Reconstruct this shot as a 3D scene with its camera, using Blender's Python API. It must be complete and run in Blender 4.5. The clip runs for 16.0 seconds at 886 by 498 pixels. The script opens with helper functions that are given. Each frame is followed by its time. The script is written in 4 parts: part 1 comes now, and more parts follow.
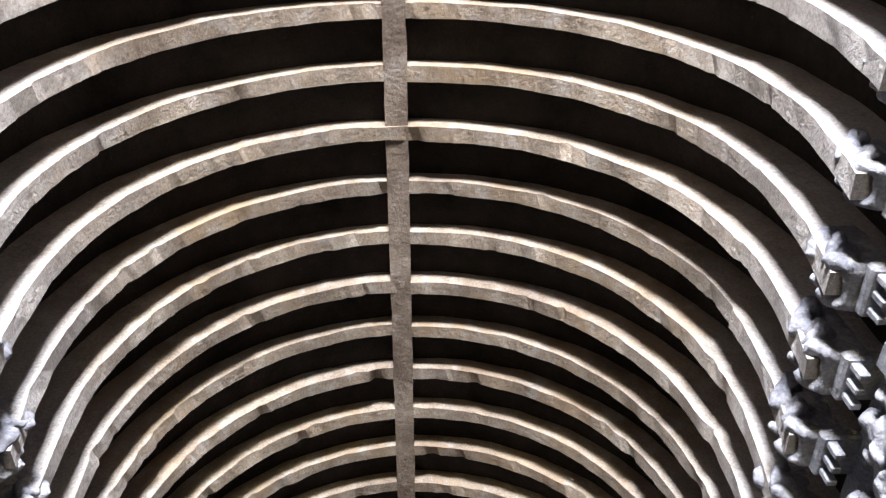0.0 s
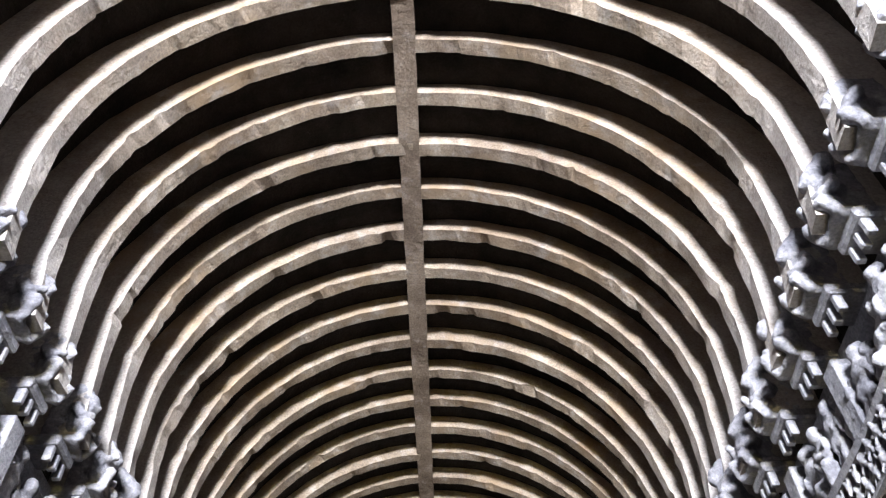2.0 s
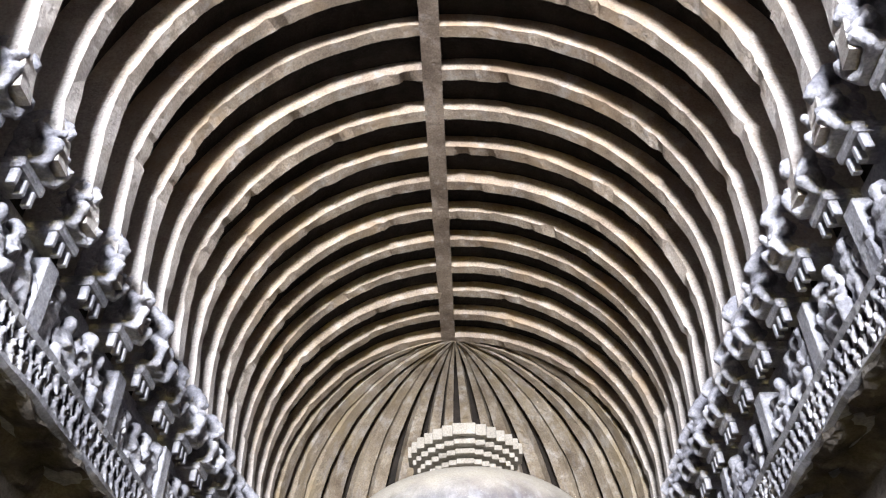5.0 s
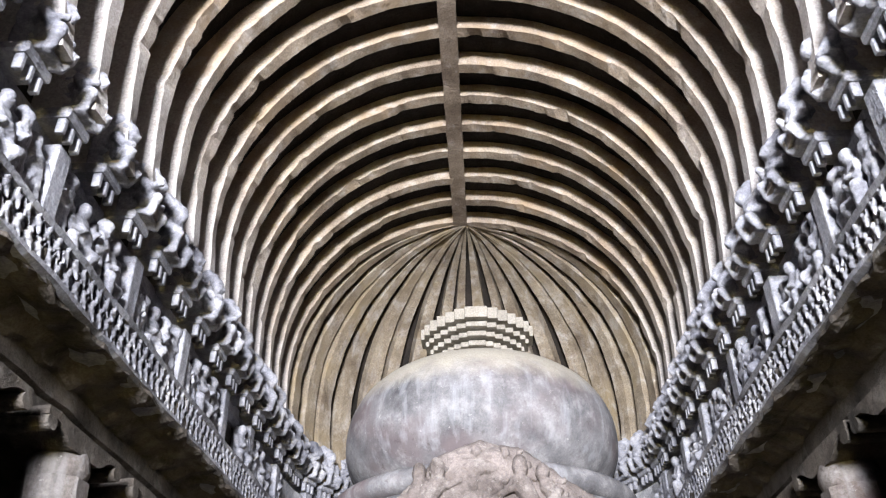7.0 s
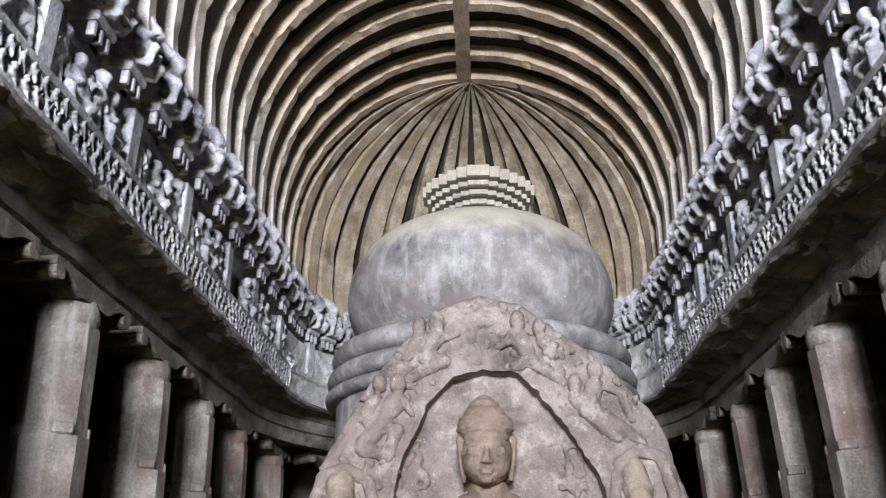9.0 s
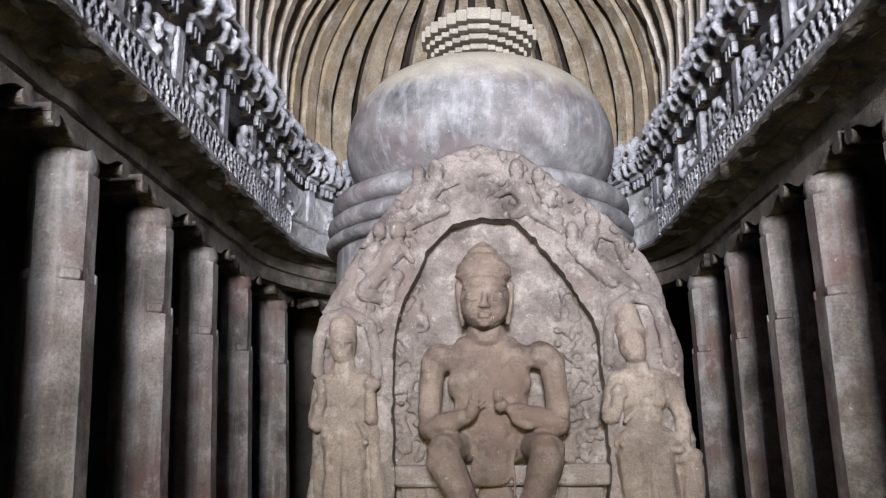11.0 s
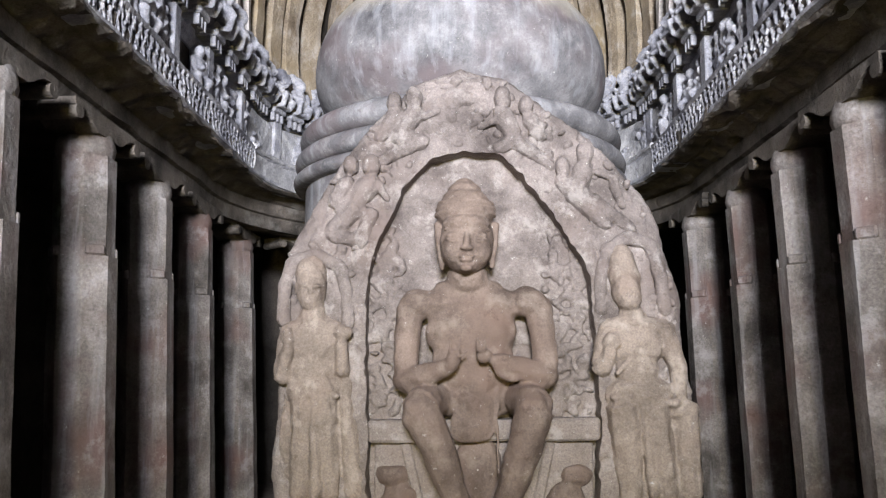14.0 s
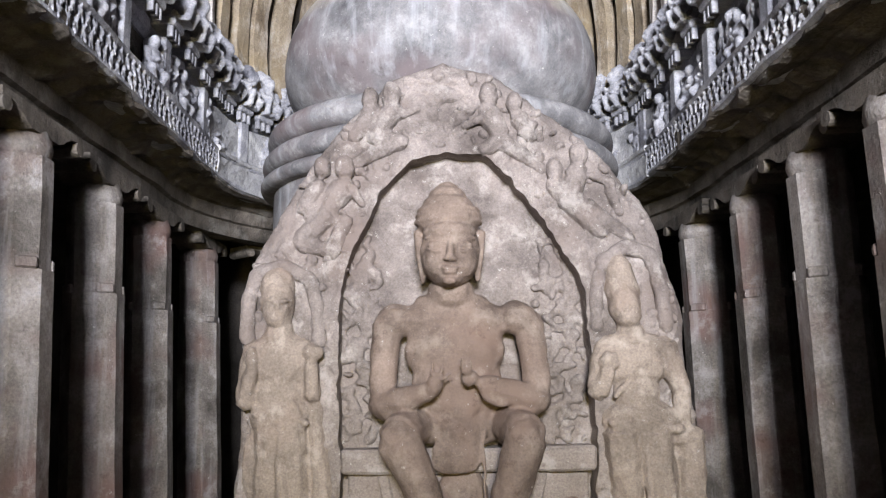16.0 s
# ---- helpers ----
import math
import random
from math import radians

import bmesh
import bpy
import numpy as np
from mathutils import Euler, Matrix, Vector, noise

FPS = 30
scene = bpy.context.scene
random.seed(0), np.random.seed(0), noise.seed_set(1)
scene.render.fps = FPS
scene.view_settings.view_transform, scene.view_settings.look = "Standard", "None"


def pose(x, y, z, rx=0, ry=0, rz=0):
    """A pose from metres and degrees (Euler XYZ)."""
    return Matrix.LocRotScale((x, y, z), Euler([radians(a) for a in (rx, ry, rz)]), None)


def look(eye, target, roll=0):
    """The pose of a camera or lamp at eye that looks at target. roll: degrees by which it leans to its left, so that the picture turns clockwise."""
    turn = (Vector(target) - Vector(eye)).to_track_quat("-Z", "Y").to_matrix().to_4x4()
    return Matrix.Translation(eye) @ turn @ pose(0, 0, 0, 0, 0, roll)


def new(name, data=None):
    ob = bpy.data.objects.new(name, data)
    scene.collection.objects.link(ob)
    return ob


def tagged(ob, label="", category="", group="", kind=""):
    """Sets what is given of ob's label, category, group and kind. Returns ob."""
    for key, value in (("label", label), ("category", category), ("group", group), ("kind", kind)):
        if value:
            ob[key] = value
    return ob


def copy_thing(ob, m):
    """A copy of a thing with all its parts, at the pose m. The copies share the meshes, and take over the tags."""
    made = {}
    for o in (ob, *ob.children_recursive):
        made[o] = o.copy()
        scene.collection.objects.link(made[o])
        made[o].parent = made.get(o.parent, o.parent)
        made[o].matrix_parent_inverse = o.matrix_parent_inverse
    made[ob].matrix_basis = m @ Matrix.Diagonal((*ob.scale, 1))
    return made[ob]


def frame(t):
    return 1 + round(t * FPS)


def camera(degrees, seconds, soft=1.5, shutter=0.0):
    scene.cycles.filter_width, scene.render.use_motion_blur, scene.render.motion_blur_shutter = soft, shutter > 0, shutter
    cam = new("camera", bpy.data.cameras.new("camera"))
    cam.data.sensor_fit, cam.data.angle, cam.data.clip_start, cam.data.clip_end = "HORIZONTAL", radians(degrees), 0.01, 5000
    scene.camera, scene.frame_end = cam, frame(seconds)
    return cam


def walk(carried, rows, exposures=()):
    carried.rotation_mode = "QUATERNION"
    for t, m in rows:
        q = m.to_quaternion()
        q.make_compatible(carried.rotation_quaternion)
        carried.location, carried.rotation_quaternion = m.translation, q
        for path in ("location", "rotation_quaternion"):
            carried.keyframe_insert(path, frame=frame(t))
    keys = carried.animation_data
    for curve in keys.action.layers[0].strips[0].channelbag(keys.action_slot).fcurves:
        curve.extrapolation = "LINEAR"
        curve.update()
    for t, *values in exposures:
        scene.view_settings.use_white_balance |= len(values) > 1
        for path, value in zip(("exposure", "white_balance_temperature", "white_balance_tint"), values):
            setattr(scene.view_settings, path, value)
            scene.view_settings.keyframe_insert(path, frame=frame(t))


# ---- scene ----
cam = camera(55.76, 16.0, soft=1.2)
# seconds, eye x, y, z, yaw, pitch, roll about the line of sight
ROWS = [
    (0, 0.130, 0.000, 1.600, -3.11, 60.68, -3.43),
    (0.5, 0.130, 0.000, 1.600, -2.96, 59.76, -3.25),
    (1, 0.130, 0.000, 1.600, -2.78, 58.04, -3.42),
    (1.5, 0.130, 0.000, 1.600, -2.05, 54.43, -3.15),
    (2, 0.130, 0.000, 1.600, -1.09, 51.29, -2.66),
    (2.5, 0.130, 0.000, 1.600, -0.33, 48.70, -2.48),
    (3, 0.130, 0.000, 1.600, 0.14, 46.81, -2.45),
    (3.5, 0.130, 0.000, 1.600, 0.47, 45.52, -2.14),
    (4, 0.130, 0.000, 1.600, 0.72, 44.08, -1.82),
    (6.5, 0.130, 0.000, 1.600, 2.34, 34.73, -0.94),
    (7, 0.130, 0.000, 1.600, 2.57, 32.75, -0.84),
    (7.5, 0.130, 0.000, 1.600, 2.69, 30.31, -0.53),
    (8, 0.130, 0.000, 1.600, 2.72, 28.25, -0.24),
    (8.5, 0.130, 0.000, 1.600, 2.72, 25.90, 0.10),
    (9, 0.130, 0.000, 1.600, 2.78, 23.05, 0.22),
    (9.5, 0.130, 0.000, 1.600, 2.76, 20.46, 0.22),
    (10, 0.130, 0.000, 1.600, 2.76, 17.84, 0.17),
    (11.0, 0.130, 0.000, 1.600, 2.68, 12.70, 0.25),
    (11.7, 0.130, 0.010, 1.601, 2.50, 8.75, 0.43),
    (12.0, 0.122, 0.100, 1.614, 2.30, 8.22, 0.46),
    (12.5, 0.088, 0.301, 1.648, 1.95, 8.25, 0.43),
    (13, 0.072, 0.503, 1.689, 1.60, 8.34, 0.35),
    (13.5, 0.055, 0.708, 1.731, 1.24, 8.46, 0.26),
    (14, 0.039, 0.916, 1.772, 0.85, 8.57, 0.18),
    (14.5, 0.022, 1.128, 1.814, 0.45, 8.69, 0.11),
    (15, 0.006, 1.343, 1.855, 0.05, 8.81, 0.06),
    (15.5, -0.011, 1.561, 1.897, -0.36, 8.94, -0.02),
    (16, -0.027, 1.783, 1.938, -0.83, 9.08, -0.10),
]


walk(cam, [(t, Matrix.Translation((x, y, z)) @ pose(0, 0, 0, 0, 0, yaw) @ pose(0, 0, 0, 90 + pitch) @ pose(0, 0, 0, 0, 0, roll))
           for t, x, y, z, yaw, pitch, roll in ROWS],
     exposures=[(0, -0.2), (1.5, -0.2), (3.5, -0.02), (6.5, 0.0), (7.5, -0.18), (9, -0.36), (10, -0.4), (12.5, -0.28), (16, -0.12)])

# ---------------------------------------------------------------- light
world = bpy.data.worlds.new("sky")
scene.world = world
world.use_nodes = True
wn = world.node_tree.nodes
sky = wn.new("ShaderNodeTexSky")
sky.sky_type, sky.sun_disc = "NISHITA", False
sky.sun_elevation, sky.sun_rotation = radians(42), radians(150)
world.node_tree.links.new(sky.outputs[0], wn["Background"].inputs[0])
wn["Background"].inputs[1].default_value = 0.08


def area(name, at, target, w, h, watts, colour):
    lamp = bpy.data.lights.new(name, "AREA")
    lamp.shape, lamp.size, lamp.size_y, lamp.energy, lamp.color = "RECTANGLE", w, h, watts, colour
    ob = new(name, lamp)
    ob.matrix_world = look(at, target)
    return ob


FRONT = -10.0
area("window_daylight", (0, FRONT - 4.9, 6.5), (0, 8, 6.4), 4.3, 3.1, 23500, (0.87, 0.895, 0.985))
# added unseen yellow lamp in the doorway warms the foot of the statues
area("door_warm_fill", (0, FRONT - 4.9, 1.1), (0, 8, 2.6), 1.5, 2.6, 2000, (1.0, 0.83, 0.28))

# ---------------------------------------------------------------- materials


def stone(name, dark, light, speck=(0.6, 0.58, 0.55), specks=0.3, rough=0.85, bump=0.35, grain=1.0, streaks=0.0, tint=None, streak_colour=(0.5, 0.5, 0.52), patch=0.0, patch_colour=(0.55, 0.53, 0.52), low_tone=None, fleck=0.8, dust=None):
    """Rock: broad mottling, fine grain, pale flecks of old limewash, streaks that run down, relief."""
    m = bpy.data.materials.new(name)
    m.use_nodes = True
    n, l = m.node_tree.nodes, m.node_tree.links
    bsdf = n["Principled BSDF"]
    bsdf.inputs["Roughness"].default_value = rough
    bsdf.inputs["Specular IOR Level"].default_value = 0.25
    geo = n.new("ShaderNodeNewGeometry")
    pos = geo.outputs["Position"]

    def noise_of(scale, detail=4.0, vec=pos, r=0.6):
        t = n.new("ShaderNodeTexNoise")
        t.inputs["Scale"].default_value, t.inputs["Detail"].default_value, t.inputs["Roughness"].default_value = scale, detail, r
        l.new(vec, t.inputs["Vector"])
        return t.outputs["Fac"]

    def ramp(fac, a, b, ca=(0, 0, 0), cb=(1, 1, 1)):
        r = n.new("ShaderNodeValToRGB")
        r.color_ramp.elements[0].position, r.color_ramp.elements[1].position = a, b
        r.color_ramp.elements[0].color, r.color_ramp.elements[1].color = (*ca, 1), (*cb, 1)
        l.new(fac, r.inputs[0])
        return r.outputs[0]

    def mix(fac, a, b, how="MIX"):
        x = n.new("ShaderNodeMix")
        x.data_type, x.blend_type = "RGBA", how
        for sock, v in ((x.inputs[0], fac), (x.inputs[6], a), (x.inputs[7], b)):
            if isinstance(v, (int, float)):
                sock.default_value = v
            elif isinstance(v, tuple):
                sock.default_value = (*v, 1)
            else:
                l.new(v, sock)
        return x.outputs[2]

    col = ramp(noise_of(1.6 * grain, 6), 0.32, 0.68, dark, light)
    fine = ramp(noise_of(38 * grain, 3), 0.3, 0.75, (0.6, 0.6, 0.6), (1.25, 1.25, 1.25))
    col = mix(fleck, col, fine, "MULTIPLY")
    if tint:
        col = mix(ramp(noise_of(0.9, 3), 0.5, 0.7), col, tint, "MIX")
    if streaks:
        mp = n.new("ShaderNodeMapping")
        mp.inputs["Scale"].default_value = (5.0, 5.0, 0.5)
        l.new(pos, mp.inputs["Vector"])
        s = ramp(noise_of(1.0, 5, mp.outputs[0]), 0.52, 0.72, (0, 0, 0), (streaks, streaks, streaks))
        col = mix(s, col, streak_colour)
    if low_tone:
        # paler tone lower down, with a ragged upper limit
        z0, z1, pale, most = low_tone
        sep = n.new("ShaderNodeSeparateXYZ")
        l.new(pos, sep.inputs[0])
        add_ = n.new("ShaderNodeMath")
        add_.operation = "MULTIPLY_ADD"
        l.new(noise_of(1.3, 6), add_.inputs[0])
        add_.inputs[1].default_value = 2.2
        l.new(sep.outputs[2], add_.inputs[2])
        rng_ = n.new("ShaderNodeMapRange")
        for i, v in ((1, z0 + 1.1), (2, z1 + 1.1), (3, most), (4, 0.0)):
            rng_.inputs[i].default_value = v
        l.new(add_.outputs[0], rng_.inputs[0])
        col = mix(rng_.outputs[0], col, mix(0.8, pale, fine, "MULTIPLY"))
    if patch:
        # lime and dust in larger worn patches with ragged rims
        s = ramp(noise_of(3.2, 8, r=0.72), 0.53, 0.64, (0, 0, 0), (patch, patch, patch))
        col = mix(s, col, patch_colour)
        s = ramp(noise_of(5.5, 7, r=0.7), 0.3, 0.42, (0.55, 0.5, 0.48), (1, 1, 1))
        col = mix(0.7, col, s, "MULTIPLY")
    if dust:
        # pale dust that has settled on what faces up
        up = n.new("ShaderNodeSeparateXYZ")
        l.new(geo.outputs["Normal"], up.inputs[0])
        add_ = n.new("ShaderNodeMath")
        add_.operation = "MULTIPLY_ADD"
        l.new(noise_of(2.4, 6), add_.inputs[0])
        add_.inputs[1].default_value = 0.5
        l.new(up.outputs[2], add_.inputs[2])
        col = mix(ramp(add_.outputs[0], 0.55, 0.9, (0, 0, 0), (0.85, 0.85, 0.85)), col, mix(0.5, dust, fine, "MULTIPLY"))
    if specks:
        s = ramp(noise_of(11 * grain, 5, r=0.75), 0.64, 0.74, (0, 0, 0), (specks, specks, specks))
        col = mix(s, col, speck)
    l.new(col, bsdf.inputs["Base Color"])
    rr = ramp(noise_of(6, 4), 0.3, 0.7, (rough - 0.12,) * 3, (min(1, rough + 0.1),) * 3)
    l.new(rr, bsdf.inputs["Roughness"])
    h1, h2 = noise_of(14 * grain, 6), noise_of(90 * grain, 3)
    add = n.new("ShaderNodeMath")
    add.operation = "MULTIPLY_ADD"
    l.new(h2, add.inputs[0])
    add.inputs[1].default_value = 0.25
    l.new(h1, add.inputs[2])
    b = n.new("ShaderNodeBump")
    b.inputs["Strength"].default_value, b.inputs["Distance"].default_value = bump, 0.04
    l.new(add.outputs[0], b.inputs["Height"])
    l.new(b.outputs[0], bsdf.inputs["Normal"])
    return m


# Low pale grey puts the bluish light on the rib feet into the colour.
RIB = stone("rib_stone", (0.25, 0.19, 0.14), (0.5, 0.41, 0.31), specks=0.4, bump=0.7, tint=(0.36, 0.26, 0.165), streaks=0.15, patch=0.3, low_tone=(6.7, 9.0, (0.47, 0.455, 0.455), 0.7))
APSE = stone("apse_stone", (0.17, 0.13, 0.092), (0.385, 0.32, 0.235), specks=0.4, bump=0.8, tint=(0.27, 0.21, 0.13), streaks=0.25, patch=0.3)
RIDGE = stone("ridge_stone", (0.15, 0.11, 0.08), (0.36, 0.285, 0.215), specks=0.35, bump=0.7, patch=0.2)
# Near-black rock: the shade between the ribs is put into the colour.
VAULT = stone("shaded_vault_rock", (0.012, 0.01, 0.008), (0.042, 0.033, 0.027), specks=0.05, bump=0.6)
FRIEZE = stone("frieze_stone", (0.15, 0.15, 0.175), (0.45, 0.45, 0.488), specks=0.35, bump=0.7, patch=0.35)
# Paler apse stone: window light on the apse wall is in the colour.
LIT_STONE = stone("window_lit_stone", (0.22, 0.22, 0.235), (0.54, 0.53, 0.545), specks=0.4, bump=0.8, patch=0.4, patch_colour=(0.58, 0.57, 0.565))
# Dark rock of the soffit; on recesses and gaps it stands for shade.
SOFFIT = stone("soffit_rock_and_shade", (0.03, 0.026, 0.022), (0.18, 0.153, 0.13), specks=0.15, bump=1.0, grain=1.3, patch=0.35, patch_colour=(0.28, 0.262, 0.24))
PILLAR = stone("pillar_stone", (0.075, 0.066, 0.059), (0.275, 0.243, 0.225), specks=0.55, bump=0.6, tint=(0.14, 0.087, 0.077), streaks=0.5, streak_colour=(0.35, 0.34, 0.345), patch=0.35, patch_colour=(0.36, 0.35, 0.355))
DOME = stone("dome_stone", (0.085, 0.083, 0.09), (0.31, 0.3, 0.31), specks=0.75, fleck=0.5, rough=0.78, bump=0.2, tint=(0.16, 0.13, 0.135), streaks=0.5, streak_colour=(0.4, 0.41, 0.44), patch=0.3, patch_colour=(0.4, 0.39, 0.39), dust=(0.45, 0.41, 0.34))
RING = stone("ring_stone", (0.085, 0.083, 0.09), (0.31, 0.3, 0.31), specks=0.75, fleck=0.5, rough=0.78, bump=0.2, tint=(0.16, 0.13, 0.135), streaks=0.5, streak_colour=(0.4, 0.41, 0.44), patch=0.3, patch_colour=(0.4, 0.39, 0.39))
STATUE = stone("statue_stone", (0.1, 0.073, 0.06), (0.265, 0.202, 0.168), specks=0.8, fleck=0.55, rough=0.75, bump=0.45, grain=1.1, tint=(0.175, 0.122, 0.098), patch=0.3, patch_colour=(0.36, 0.3, 0.255))
RELIEF = stone("relief_stone", (0.13, 0.102, 0.085), (0.34, 0.277, 0.235), specks=0.85, fleck=0.6, rough=0.8, bump=0.55, grain=1.1, tint=(0.21, 0.15, 0.122), patch=0.5, patch_colour=(0.47, 0.405, 0.35), low_tone=(0.6, 3.2, (0.38, 0.315, 0.255), 0.4))
FRONTON = stone("fronton_stone", (0.1, 0.082, 0.076), (0.31, 0.266, 0.25), fleck=0.65, specks=0.9, bump=0.8, grain=1.2, tint=(0.18, 0.142, 0.128), patch=0.45, patch_colour=(0.47, 0.43, 0.405), low_tone=(0.6, 3.2, (0.38, 0.32, 0.27), 0.45))
HARMIKA = stone("harmika_stone", (0.26, 0.235, 0.2), (0.4, 0.365, 0.31), specks=0.2, bump=0.4, patch=0.2)
FLOOR = stone("floor_stone", (0.1, 0.085, 0.072), (0.2, 0.17, 0.145), specks=0.2, bump=0.3)
# Very dark rock colour; the shade of the unlit aisle is in it.
ROCK = stone("shaded_rock", (0.03, 0.026, 0.022), (0.08, 0.068, 0.06), specks=0.1, bump=0.6)

# ---------------------------------------------------------------- builders


def mesh_of(bm, material, name, smooth=False):
    bmesh.ops.recalc_face_normals(bm, faces=bm.faces)
    me = bpy.data.meshes.new(name)
    bm.to_mesh(me)
    bm.free()
    me.materials.append(material)
    if smooth:
        for p in me.polygons:
            p.use_smooth = True
    return me


def thing(name, bm, material, label, category, group="", kind="", smooth=False):
    return tagged(new(name, mesh_of(bm, material, name, smooth)), label, category, group, kind)


def empty(name, label, category, group="", at=(0, 0, 0)):
    ob = new(name)
    ob.location = at
    ob.empty_display_size = 0.1
    return tagged(ob, label, category, group)


def part(name, bm, material, parent, label="", smooth=False):
    ob = new(name, bm if isinstance(bm, bpy.types.Mesh) else mesh_of(bm, material, name, smooth))
    ob.parent = parent
    return tagged(ob, label)


def box(bm, c, s, rz=0.0, bevel=0.0, rx=0.0, ry=0.0):
    r = bmesh.ops.create_cube(bm, size=1.0, matrix=pose(*c, rx, ry, rz) @ Matrix.Diagonal((*s, 1)))
    if bevel:
        es = list({e for v in r["verts"] for e in v.link_edges})
        bmesh.ops.bevel(bm, geom=es, offset=bevel, segments=1, affect="EDGES")
    return bm


def rough_up(bm, amount, scale, seed=0.0):
    for v in bm.verts:
        p = v.co * scale + Vector((seed, seed * 0.7, 3.1))
        v.co += Vector((noise.noise(p), noise.noise(p + Vector((9, 0, 0))), noise.noise(p + Vector((0, 9, 0))))) * amount


CY = 12.77      # centre of the apse
R, CZ = 3.03, 7.32   # inner radius of the ribs and height of their centre


def track(y0, arc=18, step=0.4):
    """Stations of the hall's horseshoe plan: left wall, apse, right wall. Each gives (d) -> (x, y)."""
    out = []
    n = int((CY - y0) / step)
    for i in range(n):
        y = y0 + (CY - y0) * i / n
        out.append(lambda d, y=y: (-d, y))
    for i in range(arc + 1):
        a = math.pi - math.pi * i / arc
        out.append(lambda d, a=a: (d * math.cos(a), CY + d * math.sin(a)))
    for i in range(n):
        y = CY - (CY - y0) * (i + 1) / n
        out.append(lambda d, y=y: (d, y))
    return out


def sweep(profile, closed=True, y0=FRONT, arc=18, step=0.4, wobble=0.0, scale=1.5):
    bm = bmesh.new()
    rings = []
    for i, st in enumerate(track(y0, arc, step)):
        ring = []
        for d, z in profile:
            x, y = st(d)
            p = Vector((x, y, z))
            q = p * scale
            p += Vector((noise.noise(q), noise.noise(q + Vector((7, 1, 2))) * 0.3, noise.noise(q + Vector((1, 8, 3))))) * wobble
            ring.append(bm.verts.new(p))
        rings.append(ring)
    m = len(profile)
    for a, b in zip(rings, rings[1:]):
        for j in range(m if closed else m - 1):
            k = (j + 1) % m
            bm.faces.new((a[j], a[k], b[k], b[j]))
    if closed:
        bm.faces.new(rings[0])
        bm.faces.new(rings[-1][::-1])
    bmesh.ops.remove_doubles(bm, verts=bm.verts, dist=0.002)
    return bm


def blobs(spec, voxel, material, name, shake=0.0, shake_scale=6.0, soften=2):
    """A carved figure: rounded masses melted into one skin. spec rows: ('e', centre, radii, (rx, ry, rz)) or ('c', a, b, ra, rb)."""
    bm = bmesh.new()
    for row in spec:
        if row[0] == "e":
            _, c, r, *turn = row
            t = turn[0] if turn else (0, 0, 0)
            bmesh.ops.create_icosphere(bm, subdivisions=2, radius=1.0, matrix=pose(*c, *t) @ Matrix.Diagonal((*r, 1)))
        elif row[0] == "b":
            box(bm, row[1], row[2], *(row[3:4] or (0,)))
        else:
            _, a, b, ra, rb = row
            a, b = Vector(a), Vector(b)
            turn = (b - a).to_track_quat("Z", "Y").to_matrix().to_4x4()
            bmesh.ops.create_cone(bm, cap_ends=True, segments=10, radius1=ra, radius2=rb, depth=(b - a).length, matrix=Matrix.Translation((a + b) / 2) @ turn)
            for p, rr in ((a, ra), (b, rb)):
                bmesh.ops.create_icosphere(bm, subdivisions=1, radius=rr, matrix=Matrix.Translation(p))
    me = bpy.data.meshes.new(name + "_raw")
    bm.to_mesh(me)
    bm.free()
    tmp = new(name + "_raw", me)
    mod = tmp.modifiers.new("melt", "REMESH")
    mod.mode, mod.voxel_size, mod.use_smooth_shade = "VOXEL", voxel, True
    sm = tmp.modifiers.new("soften", "SMOOTH")
    sm.factor, sm.iterations = 0.5, soften
    out = bpy.data.meshes.new_from_object(tmp.evaluated_get(bpy.context.evaluated_depsgraph_get()))
    bpy.data.objects.remove(tmp)
    bpy.data.meshes.remove(me)
    out.name = name
    if shake:
        for v in out.vertices:
            q = Vector(v.co) * shake_scale
            v.co += Vector((noise.noise(q), noise.noise(q + Vector((5, 5, 0))), noise.noise(q + Vector((0, 5, 5))))) * shake
    out.materials.clear()
    out.materials.append(material)
    for p in out.polygons:
        p.use_smooth = True
    return out


# ---------------------------------------------------------------- the hall
GROUND = -0.35
bm = bmesh.new()
bmesh.ops.create_grid(bm, x_segments=30, y_segments=60, size=1.0, matrix=pose(0, 4.5, GROUND) @ Matrix.Diagonal((9, 16, 1, 1)))
rough_up(bm, 0.015, 1.2)
thing("floor", bm, FLOOR, "worn dark basalt floor of the rock-cut hall", "floor", kind="structure")

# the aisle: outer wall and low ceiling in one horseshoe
thing("wall_aisle", sweep([(6.4, -0.5), (6.4, 4.7), (6.9, 4.7), (6.9, -0.5)], wobble=0.05), ROCK, "rough rock wall of the aisle round the hall, shade painted dark", "wall", kind="structure")
thing("ceiling_aisle", sweep([(3.72, 4.56), (6.6, 4.56), (6.6, 4.9), (3.72, 4.9)], wobble=0.02), ROCK, "rock ceiling of the aisle behind the pillars, shade painted dark", "ceiling", kind="structure")

# unseen front rock face, five metres thick to narrow light; great window above, doorway below
bm = bmesh.new()
for c, sz in (((-5.2, FRONT - 2.5, 5.1), (6.0, 5.0, 11.8)), ((5.2, FRONT - 2.5, 5.1), (6.0, 5.0, 11.8)), ((0, FRONT - 2.5, 9.65), (4.4, 5.0, 3.1)),
              ((0, FRONT - 2.5, 3.75), (4.4, 5.0, 2.3)), ((-1.55, FRONT - 2.5, 1.1), (1.3, 5.0, 3.0)), ((1.55, FRONT - 2.5, 1.1), (1.3, 5.0, 3.0)), ((0, FRONT - 2.5, -0.5), (4.4, 5.0, 0.3))):
    box(bm, c, sz)
